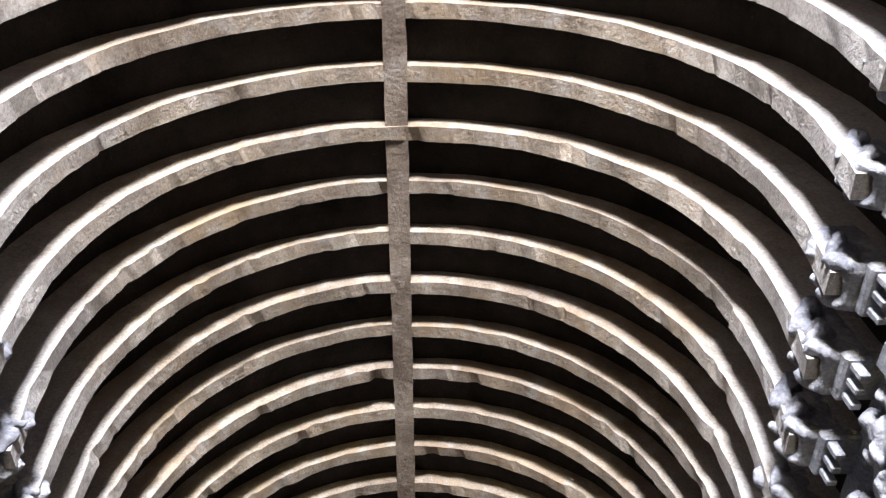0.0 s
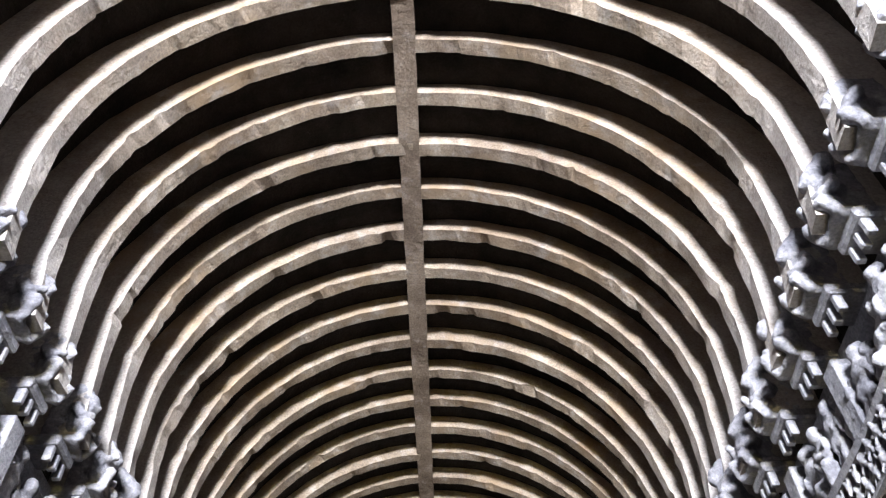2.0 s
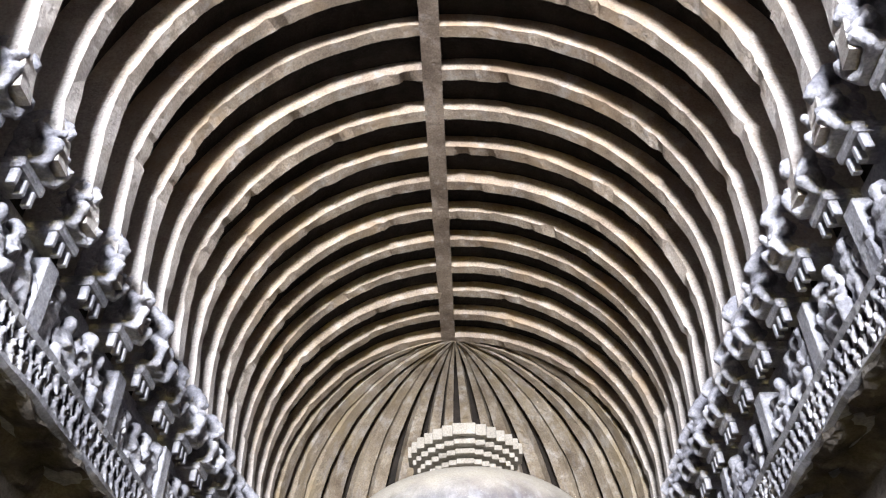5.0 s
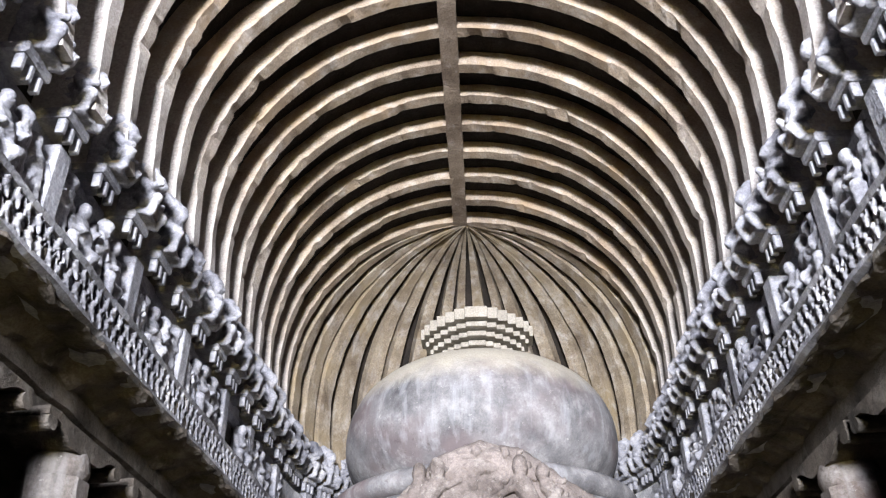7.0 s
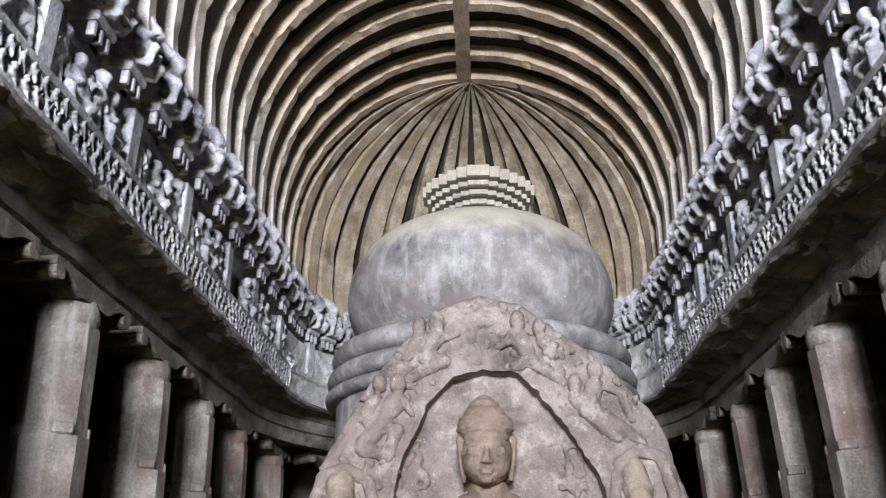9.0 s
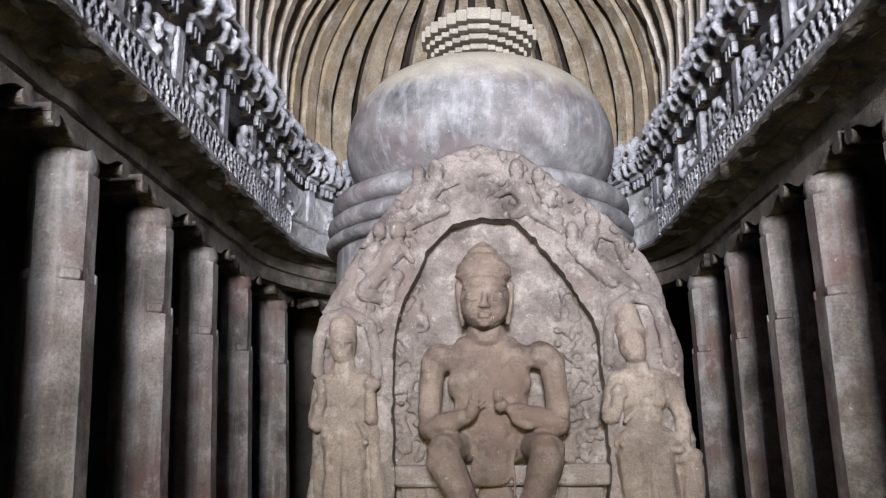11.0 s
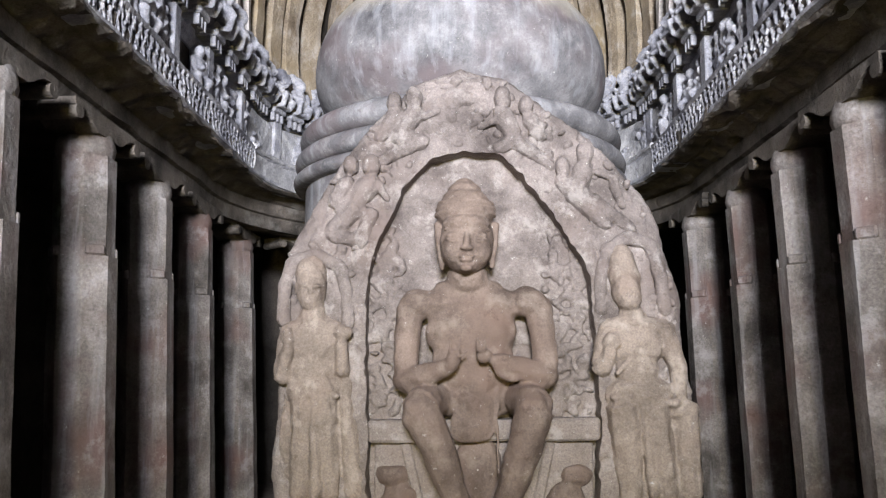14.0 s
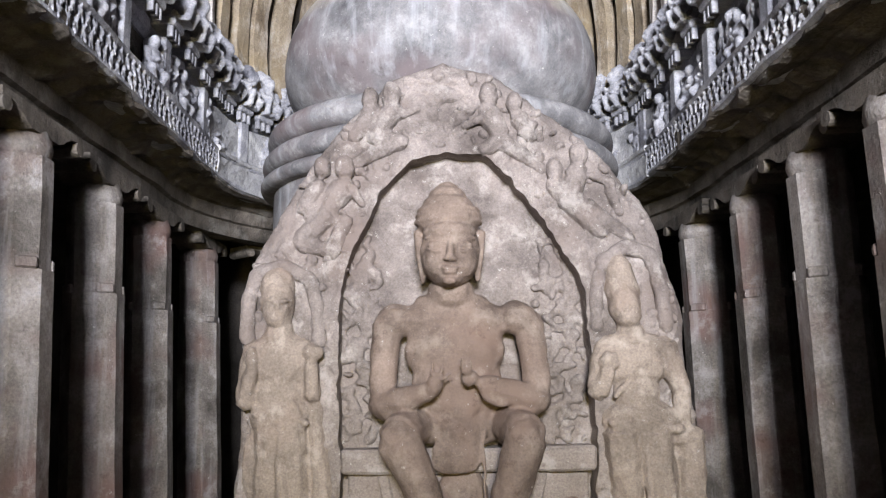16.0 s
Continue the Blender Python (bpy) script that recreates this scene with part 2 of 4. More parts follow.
thing("wall_front", bm, ROCK, "unseen entrance wall, thickened to narrow light from its tall window and doorway", "wall", kind="structure")

# the gallery over the entrance, unseen behind the eye, cuts light from the great window above
bm = bmesh.new()
box(bm, (0, FRONT + 2.2, 4.45), (12.9, 4.4, 0.3), bevel=0.03)
thing("gallery_floor", bm, ROCK, "dark rock floor of the gallery over the entrance", "floor", kind="structure")

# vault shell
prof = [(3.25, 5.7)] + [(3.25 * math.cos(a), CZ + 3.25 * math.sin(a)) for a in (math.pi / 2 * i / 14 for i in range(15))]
thing("ceiling", sweep(prof, closed=False, wobble=0.03, scale=2.0, arc=30), VAULT, "barrel vault of bare rock between the ribs, its shade painted near black", "ceiling", kind="structure", smooth=True)

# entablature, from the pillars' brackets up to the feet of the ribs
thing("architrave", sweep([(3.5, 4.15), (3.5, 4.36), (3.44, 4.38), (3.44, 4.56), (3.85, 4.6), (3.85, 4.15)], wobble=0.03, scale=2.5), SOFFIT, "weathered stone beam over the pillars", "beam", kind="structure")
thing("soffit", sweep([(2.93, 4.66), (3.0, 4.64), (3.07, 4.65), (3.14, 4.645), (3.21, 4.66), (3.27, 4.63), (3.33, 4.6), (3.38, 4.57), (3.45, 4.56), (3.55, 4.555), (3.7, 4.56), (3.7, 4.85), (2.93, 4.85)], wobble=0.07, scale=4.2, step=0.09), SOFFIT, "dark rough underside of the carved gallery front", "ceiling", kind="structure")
thing("frieze_lower", sweep([(2.94, 4.67), (2.9, 4.7), (2.9, 4.74), (2.98, 4.76), (2.98, 5.0), (2.9, 5.02), (2.88, 5.07), (2.94, 5.1), (3.4, 5.1), (3.4, 4.67)], wobble=0.025, scale=4.0),
      FRIEZE, "pale grey band for small carved figures, with a ledge above", "frieze", kind="structure")
# dark soffit colour paints the recess shade behind the pilasters
thing("frieze_wall", sweep([(3.24, 5.1), (3.24, 5.8), (3.5, 5.8), (3.5, 5.1)], wobble=0.03, scale=3.0), SOFFIT, "wall behind the carved panels, its recess shade painted dark", "wall", kind="structure")
thing("apse_panel", sweep([(3.02, 5.1), (3.0, 5.4), (3.02, 5.7), (3.3, 5.72), (3.3, 5.1)], y0=CY - 0.3, arc=40, wobble=0.035, scale=5.0), LIT_STONE, "worn wall of the apse with shallow carving, window light painted pale", "wall", kind="structure")
thing("apse_dado", sweep([(2.9, 4.69), (2.89, 4.9), (2.9, 5.04), (2.86, 5.06), (2.85, 5.1), (2.88, 5.13), (3.05, 5.13), (3.05, 4.69)], y0=CY, arc=40, wobble=0.03, scale=5.0), LIT_STONE, "lower wall of the apse with a moulding, window light painted pale", "wall", kind="structure")
thing("cornice", sweep([(3.2, 5.72), (3.14, 5.78), (3.14, 5.92), (3.5, 5.95), (3.5, 5.72)], wobble=0.02, scale=4.0), FRIEZE, "pale stone cornice under the feet of the ribs", "cornice", kind="structure")


# ---------------------------------------------------------------- ribs
RIB_W, RIB_D = 0.17, 0.3


def rib_line(n, rx):
    """Half-width rx at the springing, one height at the crown; the feet draw in a little."""
    pts = []
    for i in range(6):
        z = 6.0 + (CZ - 6.0) * i / 6
        pts.append((-rx + 0.13 * ((CZ - z) / 1.3) ** 2, z, -1.0, 0.0))
    for i in range(n + 1):
        a = math.pi - math.pi * i / n
        pts.append((rx * math.cos(a), CZ + R * math.sin(a), math.cos(a), math.sin(a)))
    return pts + [(-x, z, -nx, nz) for x, z, nx, nz in pts[:6][::-1]]


def arch_rib(y, seed):
    """Two limbs that spring from the walls and meet under the ridge beam."""
    root = empty("vault_rib", "curved rock-cut rib across the vault with chipped edges", "rib", "ribs of the vault", at=(0, y, 6.0))
    rr = random.Random(seed * 7 + 1)
    line = rib_line(150, 3.05 - 0.017 * min(seed, 14))
    middle = len(line) // 2
    for limb in (line[:middle + 1], line[middle:]):
        jogs = [(rr.uniform(-0.9, 0.9), rr.uniform(-0.03, 0.03)) for _ in range(2)]
        chips = [(rr.uniform(0.1, 2.9), rr.uniform(6.6, 9.9), rr.uniform(0.05, 0.16), rr.uniform(0.015, 0.05)) for _ in range(5)]
        drop = rr.uniform(-0.014, 0.014)
        bm = bmesh.new()
        rings = []
        for x, z, nx, nz in limb:
            ring = []
            for dy, out in ((-RIB_W / 2, 0), (RIB_W / 2, 0), (RIB_W / 2, RIB_D + 0.35), (-RIB_W / 2, RIB_D + 0.35)):
                q = Vector((x * 2.2, seed * 3.7 + dy * 9, z * 2.2))
                k = noise.noise(q) * 0.013 + max(0.0, noise.noise(q * 2.3) - 0.3) * 0.1 + noise.noise(q * 4) * 0.007 + noise.noise(q * 9) * 0.008 + sum(h for u, h in jogs if x / R > u) * (z > CZ + 0.3)
                k += drop * min(1.0, max(0.0, (z - CZ) / R))
                if dy < 0 and out == 0:
                    k += sum(deep for u, v, wide, deep in chips if abs(abs(x) - u) + abs(z - v) * 0.3 < wide)
                ring.append(bm.verts.new((x + nx * (out + k), dy + noise.noise(q + Vector((4, 4, 4))) * 0.014, z + nz * (out + k) - 6.0)))
            rings.append(ring)
        for a, b in zip(rings, rings[1:]):
            for j in range(4):
                bm.faces.new((a[j], a[(j + 1) % 4], b[(j + 1) % 4], b[j]))
        bm.faces.new(rings[0])
        bm.faces.new(rings[-1][::-1])
        es = [e for e in bm.edges if len(e.link_faces) == 2 and e.calc_face_angle(0) > 1.0]
        bmesh.ops.bevel(bm, geom=es, offset=0.012, segments=1, affect="EDGES")
        part("limb", bm, RIB, root)


for k in range(23):
    arch_rib(CY - 0.668 * k, k)

bm = bmesh.new()
n = 200
rings = []
for i in range(n + 1):
    y = -3.0 + (CY + 3.05) * i / n
    rings.append([bm.verts.new((-0.12 + s * 0.125 + 0.012 * noise.noise(Vector((s, y * 3, 0))), y, CZ + R - 0.012 + up + 0.012 * noise.noise(Vector((s + 5, y * 2.5, 0))))) for s, up in ((-1, 0), (1, 0), (1, 0.4), (-1, 0.4))])
for a, b in zip(rings, rings[1:]):
    for j in range(4):
        bm.faces.new((a[j], a[(j + 1) % 4], b[(j + 1) % 4], b[j]))
bm.faces.new(rings[0]), bm.faces.new(rings[-1][::-1])
thing("ridge_beam", bm, RIDGE, "straight stone ridge beam that joins the ribs at the crown", "beam")


def apse_rib(a, seed, w):
    """A rib of the half dome: from the cornice up to the crown, narrowing."""
    bm = bmesh.new()
    rings = []
    line = [(R + 0.02 - 0.16 * ((CZ - z) / 1.3) ** 2, z, 1, 0) for z in (6.0, 6.3, 6.7, 7.0)]
    line += [(R * math.cos(b), CZ + R * math.sin(b), math.cos(b), math.sin(b)) for b in (math.pi / 2 * i / 22 * 0.985 for i in range(23))]
    ca, sa = math.cos(a), math.sin(a)
    for d, z, nd, nz in line:
        h = max(0.02, w * min(1.0, (d / R) ** 0.9)) / 2
        ring = []
        for s, out in ((-1, 0), (1, 0), (1, 0.55), (-1, 0.55)):
            q = Vector((d * 2, z * 2, seed * 5.1 + s))
            k = noise.noise(q) * 0.035 + 0.03 * math.sin(seed * 1.9) + noise.noise(q * 4) * 0.012
            dd = d + nd * (out + k)
            ring.append(bm.verts.new((dd * ca - s * h * sa, CY + dd * sa + s * h * ca, z + nz * (out + k))))
        rings.append(ring)
    for p, q in zip(rings, rings[1:]):
        for j in range(4):
            bm.faces.new((p[j], p[(j + 1) % 4], q[(j + 1) % 4], q[j]))
    bm.faces.new(rings[0])
    bm.faces.new(rings[-1][::-1])
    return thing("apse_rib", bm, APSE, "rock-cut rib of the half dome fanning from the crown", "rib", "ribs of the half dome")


N_APSE = 19
for i in range(1, N_APSE):
    apse_rib(math.pi * (i + 0.12 * math.sin(i * 2.1)) / N_APSE, i, 0.29 + 0.04 * math.sin(i * 3.7))

# ---------------------------------------------------------------- pillars


def octagon(bm, rings_):
    prev = None
    for z, r in rings_:
        ring = [bm.verts.new((r / math.cos(math.pi / 8) * math.cos(math.pi / 8 + math.pi / 4 * i), r / math.cos(math.pi / 8) * math.sin(math.pi / 8 + math.pi / 4 * i), z)) for i in range(8)]
        if prev:
            for i in range(8):
                bm.faces.new((prev[i], prev[(i + 1) % 8], ring[(i + 1) % 8], ring[i]))
        else:
            bm.faces.new(ring[::-1])
        prev = ring
    bm.faces.new(prev)


def make_pillar():
    root = empty("pillar", "tall octagonal grey-brown stone pillar with a bracket capital", "pillar", "pillars of the hall")
    bm = bmesh.new()
    octagon(bm, [(-0.4 + 0.4 * i, 0.228) for i in range(8)] + [(2.84, 0.228)])
    rough_up(bm, 0.012, 2.3)
    part("shaft", bm, PILLAR, root)
    bm = bmesh.new()
    octagon(bm, [(2.8, 0.206), (3.0, 0.208), (3.25, 0.209), (3.5, 0.21), (3.78, 0.21)])
    rough_up(bm, 0.006, 2.0)
    part("upper_shaft", bm, PILLAR, root)
    for i in range(4):
        a_ = math.pi / 4 + math.pi / 2 * i
        bm = bmesh.new()
        box(bm, (0.212 * math.cos(a_), 0.212 * math.sin(a_), 2.89), (0.06, 0.14, 0.1), rz=math.degrees(a_), bevel=0.015)
        part("stop", bm, PILLAR, root)
    bm = bmesh.new()
    prev = None
    prof = [(3.76, 0.19), (3.79, 0.208), (3.86, 0.224), (3.94, 0.214), (4.0, 0.195), (4.04, 0.18)]
    for z, r in prof:
        ring = [bm.verts.new((r * math.cos(math.tau * i / 20), r * math.sin(math.tau * i / 20), z)) for i in range(20)]
        if prev:
            for i in range(20):
                bm.faces.new((prev[i], prev[(i + 1) % 20], ring[(i + 1) % 20], ring[i]))
        prev = ring
    part("capital", bm, PILLAR, root, smooth=True)
    bm = bmesh.new()
    half = [(0.6, 4.16), (0.6, 4.09), (0.5, 4.1), (0.42, 4.09), (0.34, 4.05), (0.27, 4.0), (0.2, 3.97)]
    outline = [(-y, z) for y, z in half] + half[::-1]
    f0 = [bm.verts.new((-0.19, y, z)) for y, z in outline]
    f1 = [bm.verts.new((0.19, y, z)) for y, z in outline]
    bm.faces.new(f0), bm.faces.new(f1[::-1])
    for i in range(len(outline)):
        j = (i + 1) % len(outline)
        bm.faces.new((f0[i], f0[j], f1[j], f1[i]))
    # bracket and scrolls darkened: shade of the curl is in the colour
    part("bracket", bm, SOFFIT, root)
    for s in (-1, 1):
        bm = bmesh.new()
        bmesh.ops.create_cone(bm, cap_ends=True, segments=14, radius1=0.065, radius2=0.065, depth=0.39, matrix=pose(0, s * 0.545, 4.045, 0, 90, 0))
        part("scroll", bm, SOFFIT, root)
    return root


first = make_pillar()
# where the shafts meet the capitals: x, y; the hall leans a little, as it was hewn
LEFT = [(-3.63, 14.71), (-3.65, 12.44), (-3.56, 10.47), (-3.47, 8.6), (-3.45, 6.75)] + [(-3.45, 5.0 - 1.7 * i) for i in range(7)]
RIGHT = [(3.55, 12.56), (3.58, 10.87), (3.47, 9.09), (3.4, 7.58)] + [(3.4, 6.0 - 1.6 * i) for i in range(7)]
spots = []
for lean, side in ((-2.6, LEFT), (-1.9, RIGHT)):
    for x, y in side:
        wide = 1.3 if y > 14 else 1.1 if y > 12.5 and x > 0 else 0.94
        spots.append(pose(x - math.sin(radians(lean)) * 3.78, y, 0.0, 0, lean, 0) @ Matrix.Diagonal((wide, wide, 1, 1)))
for a in (45, 67, 90, 113, 135):
    spots.append(pose(3.75 * math.cos(radians(a)), CY + 0.6 + 3.75 * math.sin(radians(a)), 0, 0, 0, a))
first.matrix_basis = spots[0]
for m in spots[1:]:
    copy_thing(first, m)

# ---------------------------------------------------------------- the stupa
SX, SY = 0.11, 13.3
stupa = empty("stupa", "great rock-cut stupa with a smooth grey dome on a ringed drum", "stupa", at=(0, 0, 0))


def lathe(prof, seg=72, c=(SX, SY)):
    bm = bmesh.new()
    prev = None
    for r, z in prof:
        ring = [bm.verts.new((c[0] + r * math.cos(math.tau * i / seg), c[1] + r * math.sin(math.tau * i / seg), z)) for i in range(seg)] if r > 0.001 else [bm.verts.new((c[0], c[1], z))]
        if prev:
            for i in range(seg):
                j = (i + 1) % seg
                if len(ring) == 1:
                    bm.faces.new((prev[i], prev[j], ring[0]))
                elif len(prev) == 1:
                    bm.faces.new((prev[0], ring[j], ring[i]))
                else:
                    bm.faces.new((prev[i], prev[j], ring[j], ring[i]))
        prev = ring
    return bm


prof = [(1.6, 5.2)]
for i in range(30):
    a = -0.75 + (math.pi / 2 + 0.75) * i / 29
    prof.append((2.2 * math.cos(a) ** 0.85 if i < 29 else 0, 6.2 + (1.45 if a > 0 else 1.25) * math.sin(abs(a)) ** 0.92 * (1 if a > 0 else -1)))
part("dome", lathe(prof), DOME, stupa, "smooth grey dome with pale streaks and stains", smooth=True)


def bead(r, z, h, bulge):
    return [(r - 0.3, z - h / 2)] + [(r + bulge * math.cos(a), z + h / 2 * math.sin(a)) for a in (-math.pi / 2 + math.pi * i / 10 for i in range(11))] + [(r - 0.3, z + h / 2)]


part("upper_ring", lathe(bead(2.2, 5.14, 0.36, 0.2)), RING, stupa, smooth=True)
part("middle_ring", lathe(bead(2.3, 4.79, 0.3, 0.16)), RING, stupa, smooth=True)
part("lower_ring", lathe(bead(2.36, 4.52, 0.2, 0.12)), RING, stupa, smooth=True)
part("drum", lathe([(2.3, GROUND), (2.3, 4.5), (2.2, 4.6), (2.2, 5.2), (1.5, 5.3)]), RING, stupa)

# the harmika: corbelled courses that widen upwards on a stepped plan
harmika = tagged(empty("harmika", "stepped square stone crown of corbelled courses on the dome", "finial"))
STEPS = ((1.34, 0.26), (1.24, 0.5), (1.1, 0.72), (0.92, 0.92), (0.72, 1.1), (0.5, 1.24), (0.26, 1.34))


def stepped_slab(g, z, h, bevel):
    """A square slab whose corners step back, of half-width about g."""
    quarter = []
    for (wx, wy), after in zip(STEPS, STEPS[1:] + ((0, 0),)):
        quarter += [(wx * g, wy * g)] + ([(after[0] * g, wy * g)] if after[0] else [])
    plan = quarter + [(-x, y) for x, y in quarter[::-1]]
    plan += [(-x, -y) for x, y in quarter] + [(x, -y) for x, y in quarter[::-1]]
    bm_ = bmesh.new()
    low = [bm_.verts.new((SX + x, SY + y, z - h / 2)) for x, y in plan]
    high = [bm_.verts.new((SX + x, SY + y, z + h / 2)) for x, y in plan]
    bm_.faces.new(low[::-1]), bm_.faces.new(high)
    for i in range(len(plan)):
        k = (i + 1) % len(plan)
        bm_.faces.new((low[i], low[k], high[k], high[i]))
    if bevel:
        bmesh.ops.bevel(bm_, geom=bm_.edges[:], offset=bevel, segments=1, affect="EDGES")
    return bm_


for tier in range(6):
    z, g = 7.55 + 0.135 * tier, 0.42 + 0.062 * tier
    bm = stepped_slab(g, z + (0.05 if tier == 5 else 0), 0.088 if tier < 5 else 0.2, 0.008)
    rough_up(bm, 0.006, 6, tier)
    part("course", bm, HARMIKA, harmika)
    if tier < 5:
        # dark inset slab: shade under the corbels put into its colour
        part("shaded_gap", stepped_slab(g * 0.78, z + 0.0675, 0.06, 0), SOFFIT, harmika)
bm = bmesh.new()
box(bm, (SX, SY, 7.5), (0.9, 0.9, 0.5))
part("neck", bm, HARMIKA, harmika)

# ---------------------------------------------------------------- the carved front of the stupa
YS = 10.6
OUTER = [(-2.05, 0.00), (-2.05, 0.21), (-2.02, 1.39), (-2.01, 2.34), (-1.92, 3.23), (-1.65, 3.73), (-1.33, 4.29), (-0.94, 4.79), (-0.45, 5.27), (0.09, 5.46), (0.58, 5.35), (1.02, 5.05), (1.51, 4.68), (2.00, 4.23), (2.29, 3.83), (2.44, 3.53), (2.59, 2.90), (2.67, 2.34), (2.74, 1.49), (2.81, 0.35), (2.82, 0.00)]
INNER = [(-0.94, 0.00), (-0.94, 0.45), (-0.96, 1.11), (-0.99, 2.15), (-0.99, 2.86), (-0.86, 3.33), (-0.69, 3.66), (-0.55, 3.99), (-0.25, 4.30), (0.12, 4.40), (0.53, 4.36), (0.82, 4.11), (1.07, 3.80), (1.36, 3.38), (1.53, 3.09), (1.61, 2.81), (1.66, 2.15), (1.69, 1.58), (1.67, 1.01), (1.65, 0.35), (1.65, 0.00)]


def resample(line, n):
    pts = [Vector((*p, 0)) for p in line]
    lens = [0.0]
    for a, b in zip(pts, pts[1:]):
        lens.append(lens[-1] + (b - a).length)
    out = []
    for i in range(n):
        s = lens[-1] * i / (n - 1)
        j = max(k for k in range(len(lens)) if lens[k] <= s + 1e-9)
        j = min(j, len(pts) - 2)
        f = (s - lens[j]) / (lens[j + 1] - lens[j])
        out.append(pts[j].lerp(pts[j + 1], f))
    return out


bm = bmesh.new()
NS, NB = 260, 36
o, q = resample(OUTER, NS), resample(INNER, NS)
grid, back = [], []
for i in range(NS):
    col = []
    ch = 0.05 * noise.noise(Vector((i * 0.09, 1, 0))) + 0.025 * noise.noise(Vector((i * 0.35, 4, 0)))
    for j in range(NB + 1):
        p = o[i].lerp(q[i], j / NB)
        y = YS + 0.05 * noise.noise(Vector((p.x * 3, p.y * 3, 0))) + 0.045 * noise.noise(Vector((p.x * 7, p.y * 7, 5))) + 0.03 * noise.noise(Vector((p.x * 15, p.y * 15, 9)))
        u = j / NB
        y += 0.12 * max(0.0, 1 - 4 * u) ** 2 - 0.05 * max(0.0, 3 * u - 2)
        col.append(bm.verts.new((p.x + (ch if j in (0, NB) else 0), y, p.y + (ch if j in (0, NB) else 0))))
    back.append((bm.verts.new(col[-1].co), bm.verts.new((q[i].x, YS + 0.95, q[i].y))))
    grid.append([bm.verts.new((o[i].x, YS + 0.75, o[i].y))] + col)
for a, b in zip(grid, grid[1:]):
    for j in range(len(a) - 1):
        bm.faces.new((a[j], b[j], b[j + 1], a[j + 1]))
for a, b in zip(back, back[1:]):
    bm.faces.new((a[0], b[0], b[1], a[1]))
thing("arched_fronton", bm, FRONTON, "carved brown stone arch framing the seated figure on the stupa", "arch", smooth=True)

# back of the niche
bm = bmesh.new()
bmesh.ops.create_grid(bm, x_segments=90, y_segments=150, size=1.0, matrix=pose(0.33, YS + 0.24, 2.22, 90, 0, 0) @ Matrix.Diagonal((1.4, 2.22, 1, 1)))
for v in bm.verts:
    v.co.y += 0.08 * min(1.0, abs(v.co.x - 0.3) / 1.3) ** 3 + 0.05 * noise.noise(v.co * 3) + 0.035 * noise.noise(v.co * 9) + 0.015 * noise.noise(v.co * 22)
thing("niche_back", bm, FRONTON, "rough brown back wall of the niche with leaf relief", "wall", kind="structure", smooth=True)
bm = bmesh.new()
box(bm, (0.33, YS + 0.35, -0.08), (5.4, 1.6, 0.56), bevel=0.03)
thing("plinth", bm, FRONTON, "low stone plinth under the carved group", "plinth")

# a course of leaves and stems behind the seated figure
rng = random.Random(4)
spec = []
for side, xs in ((-1, (-1.0, -0.6)), (1, (1.1, 1.62))):
    for i in range(130):
        z = 1.35 + 2.2 * (i // 5) / 26
        x = rng.uniform(*xs)
        spec.append(("e", (x, YS + 0.25 + 0.08 * min(1.0, abs(x - 0.3) / 1.3) ** 3, z), (rng.uniform(0.03, 0.1), 0.09, rng.uniform(0.025, 0.07)), (0, rng.uniform(-80, 80), 0)))
me = blobs(spec, 0.022, FRONTON, "leaf_relief", 0.02, 9)
tagged(new("leaf_relief", me), "worn carved leaves and scrolls beside the seated figure", "relief", kind="stuff")
# throne
throne = empty("throne", "broad stone throne slab under the seated figure", "throne")
bm = bmesh.new()
box(bm, (0.364, 10.80, 1.155), (2.64, 0.46, 0.25), bevel=0.03, ry=-1)
bmesh.ops.subdivide_edges(bm, edges=bm.edges, cuts=6, use_grid_fill=True)
rough_up(bm, 0.018, 3)
part("seat", bm, FRONTON, throne)
bm = bmesh.new()
box(bm, (0.364, 10.92, 0.52), (2.5, 0.4, 1.02), bevel=0.02)
part("base", bm, FRONTON, throne)
for x in (-0.42, 1.02):
    bm = bmesh.new()
    box(bm, (x, 10.72, 0.55), (0.12, 0.1, 0.98), bevel=0.02, ry=-14 if x < 0 else 12)
    rough_up(bm, 0.01, 4)
    part("front_leg", bm, FRONTON, throne)
bm = bmesh.new()
box(bm, (0.34, 10.97, 1.62), (2.46, 0.14, 0.72), bevel=0.03)
bmesh.ops.subdivide_edges(bm, edges=bm.edges, cuts=8, use_grid_fill=True)
rough_up(bm, 0.03, 3.5)
part("back_panel", bm, FRONTON, throne)

# the seated figure
FACE = [
    ('e', (0.17, 10.4, 3.287), (0.321, 0.35, 0.39)),
    ('e', (0.164, 10.36, 3.125), (0.277, 0.3, 0.226)),
    ('e', (0.163, 10.31, 2.989), (0.151, 0.25, 0.094)),
    ('e', (0.03, 10.24, 3.171), (0.151, 0.17, 0.189)),
    ('e', (0.302, 10.24, 3.171), (0.151, 0.17, 0.189)),
    ('e', (0.169, 10.2, 3.178), (0.189, 0.14, 0.226)),
    ('e', (0.163, 10.3, 3.464), (0.289, 0.26, 0.138)),
    ('c', (0.169, 10.11, 3.404), (0.162, 10.02, 3.175), 0.025, 0.044),
    ('e', (0.163, 10.05, 3.161), (0.075, 0.06, 0.031)),
    ('e', (0.163, 10.085, 3.068), (0.095, 0.05, 0.02)),
    ('e', (0.163, 10.085, 3.03), (0.075, 0.05, 0.024)),
    ('e', (0.163, 10.1, 2.948), (0.075, 0.06, 0.044)),
]
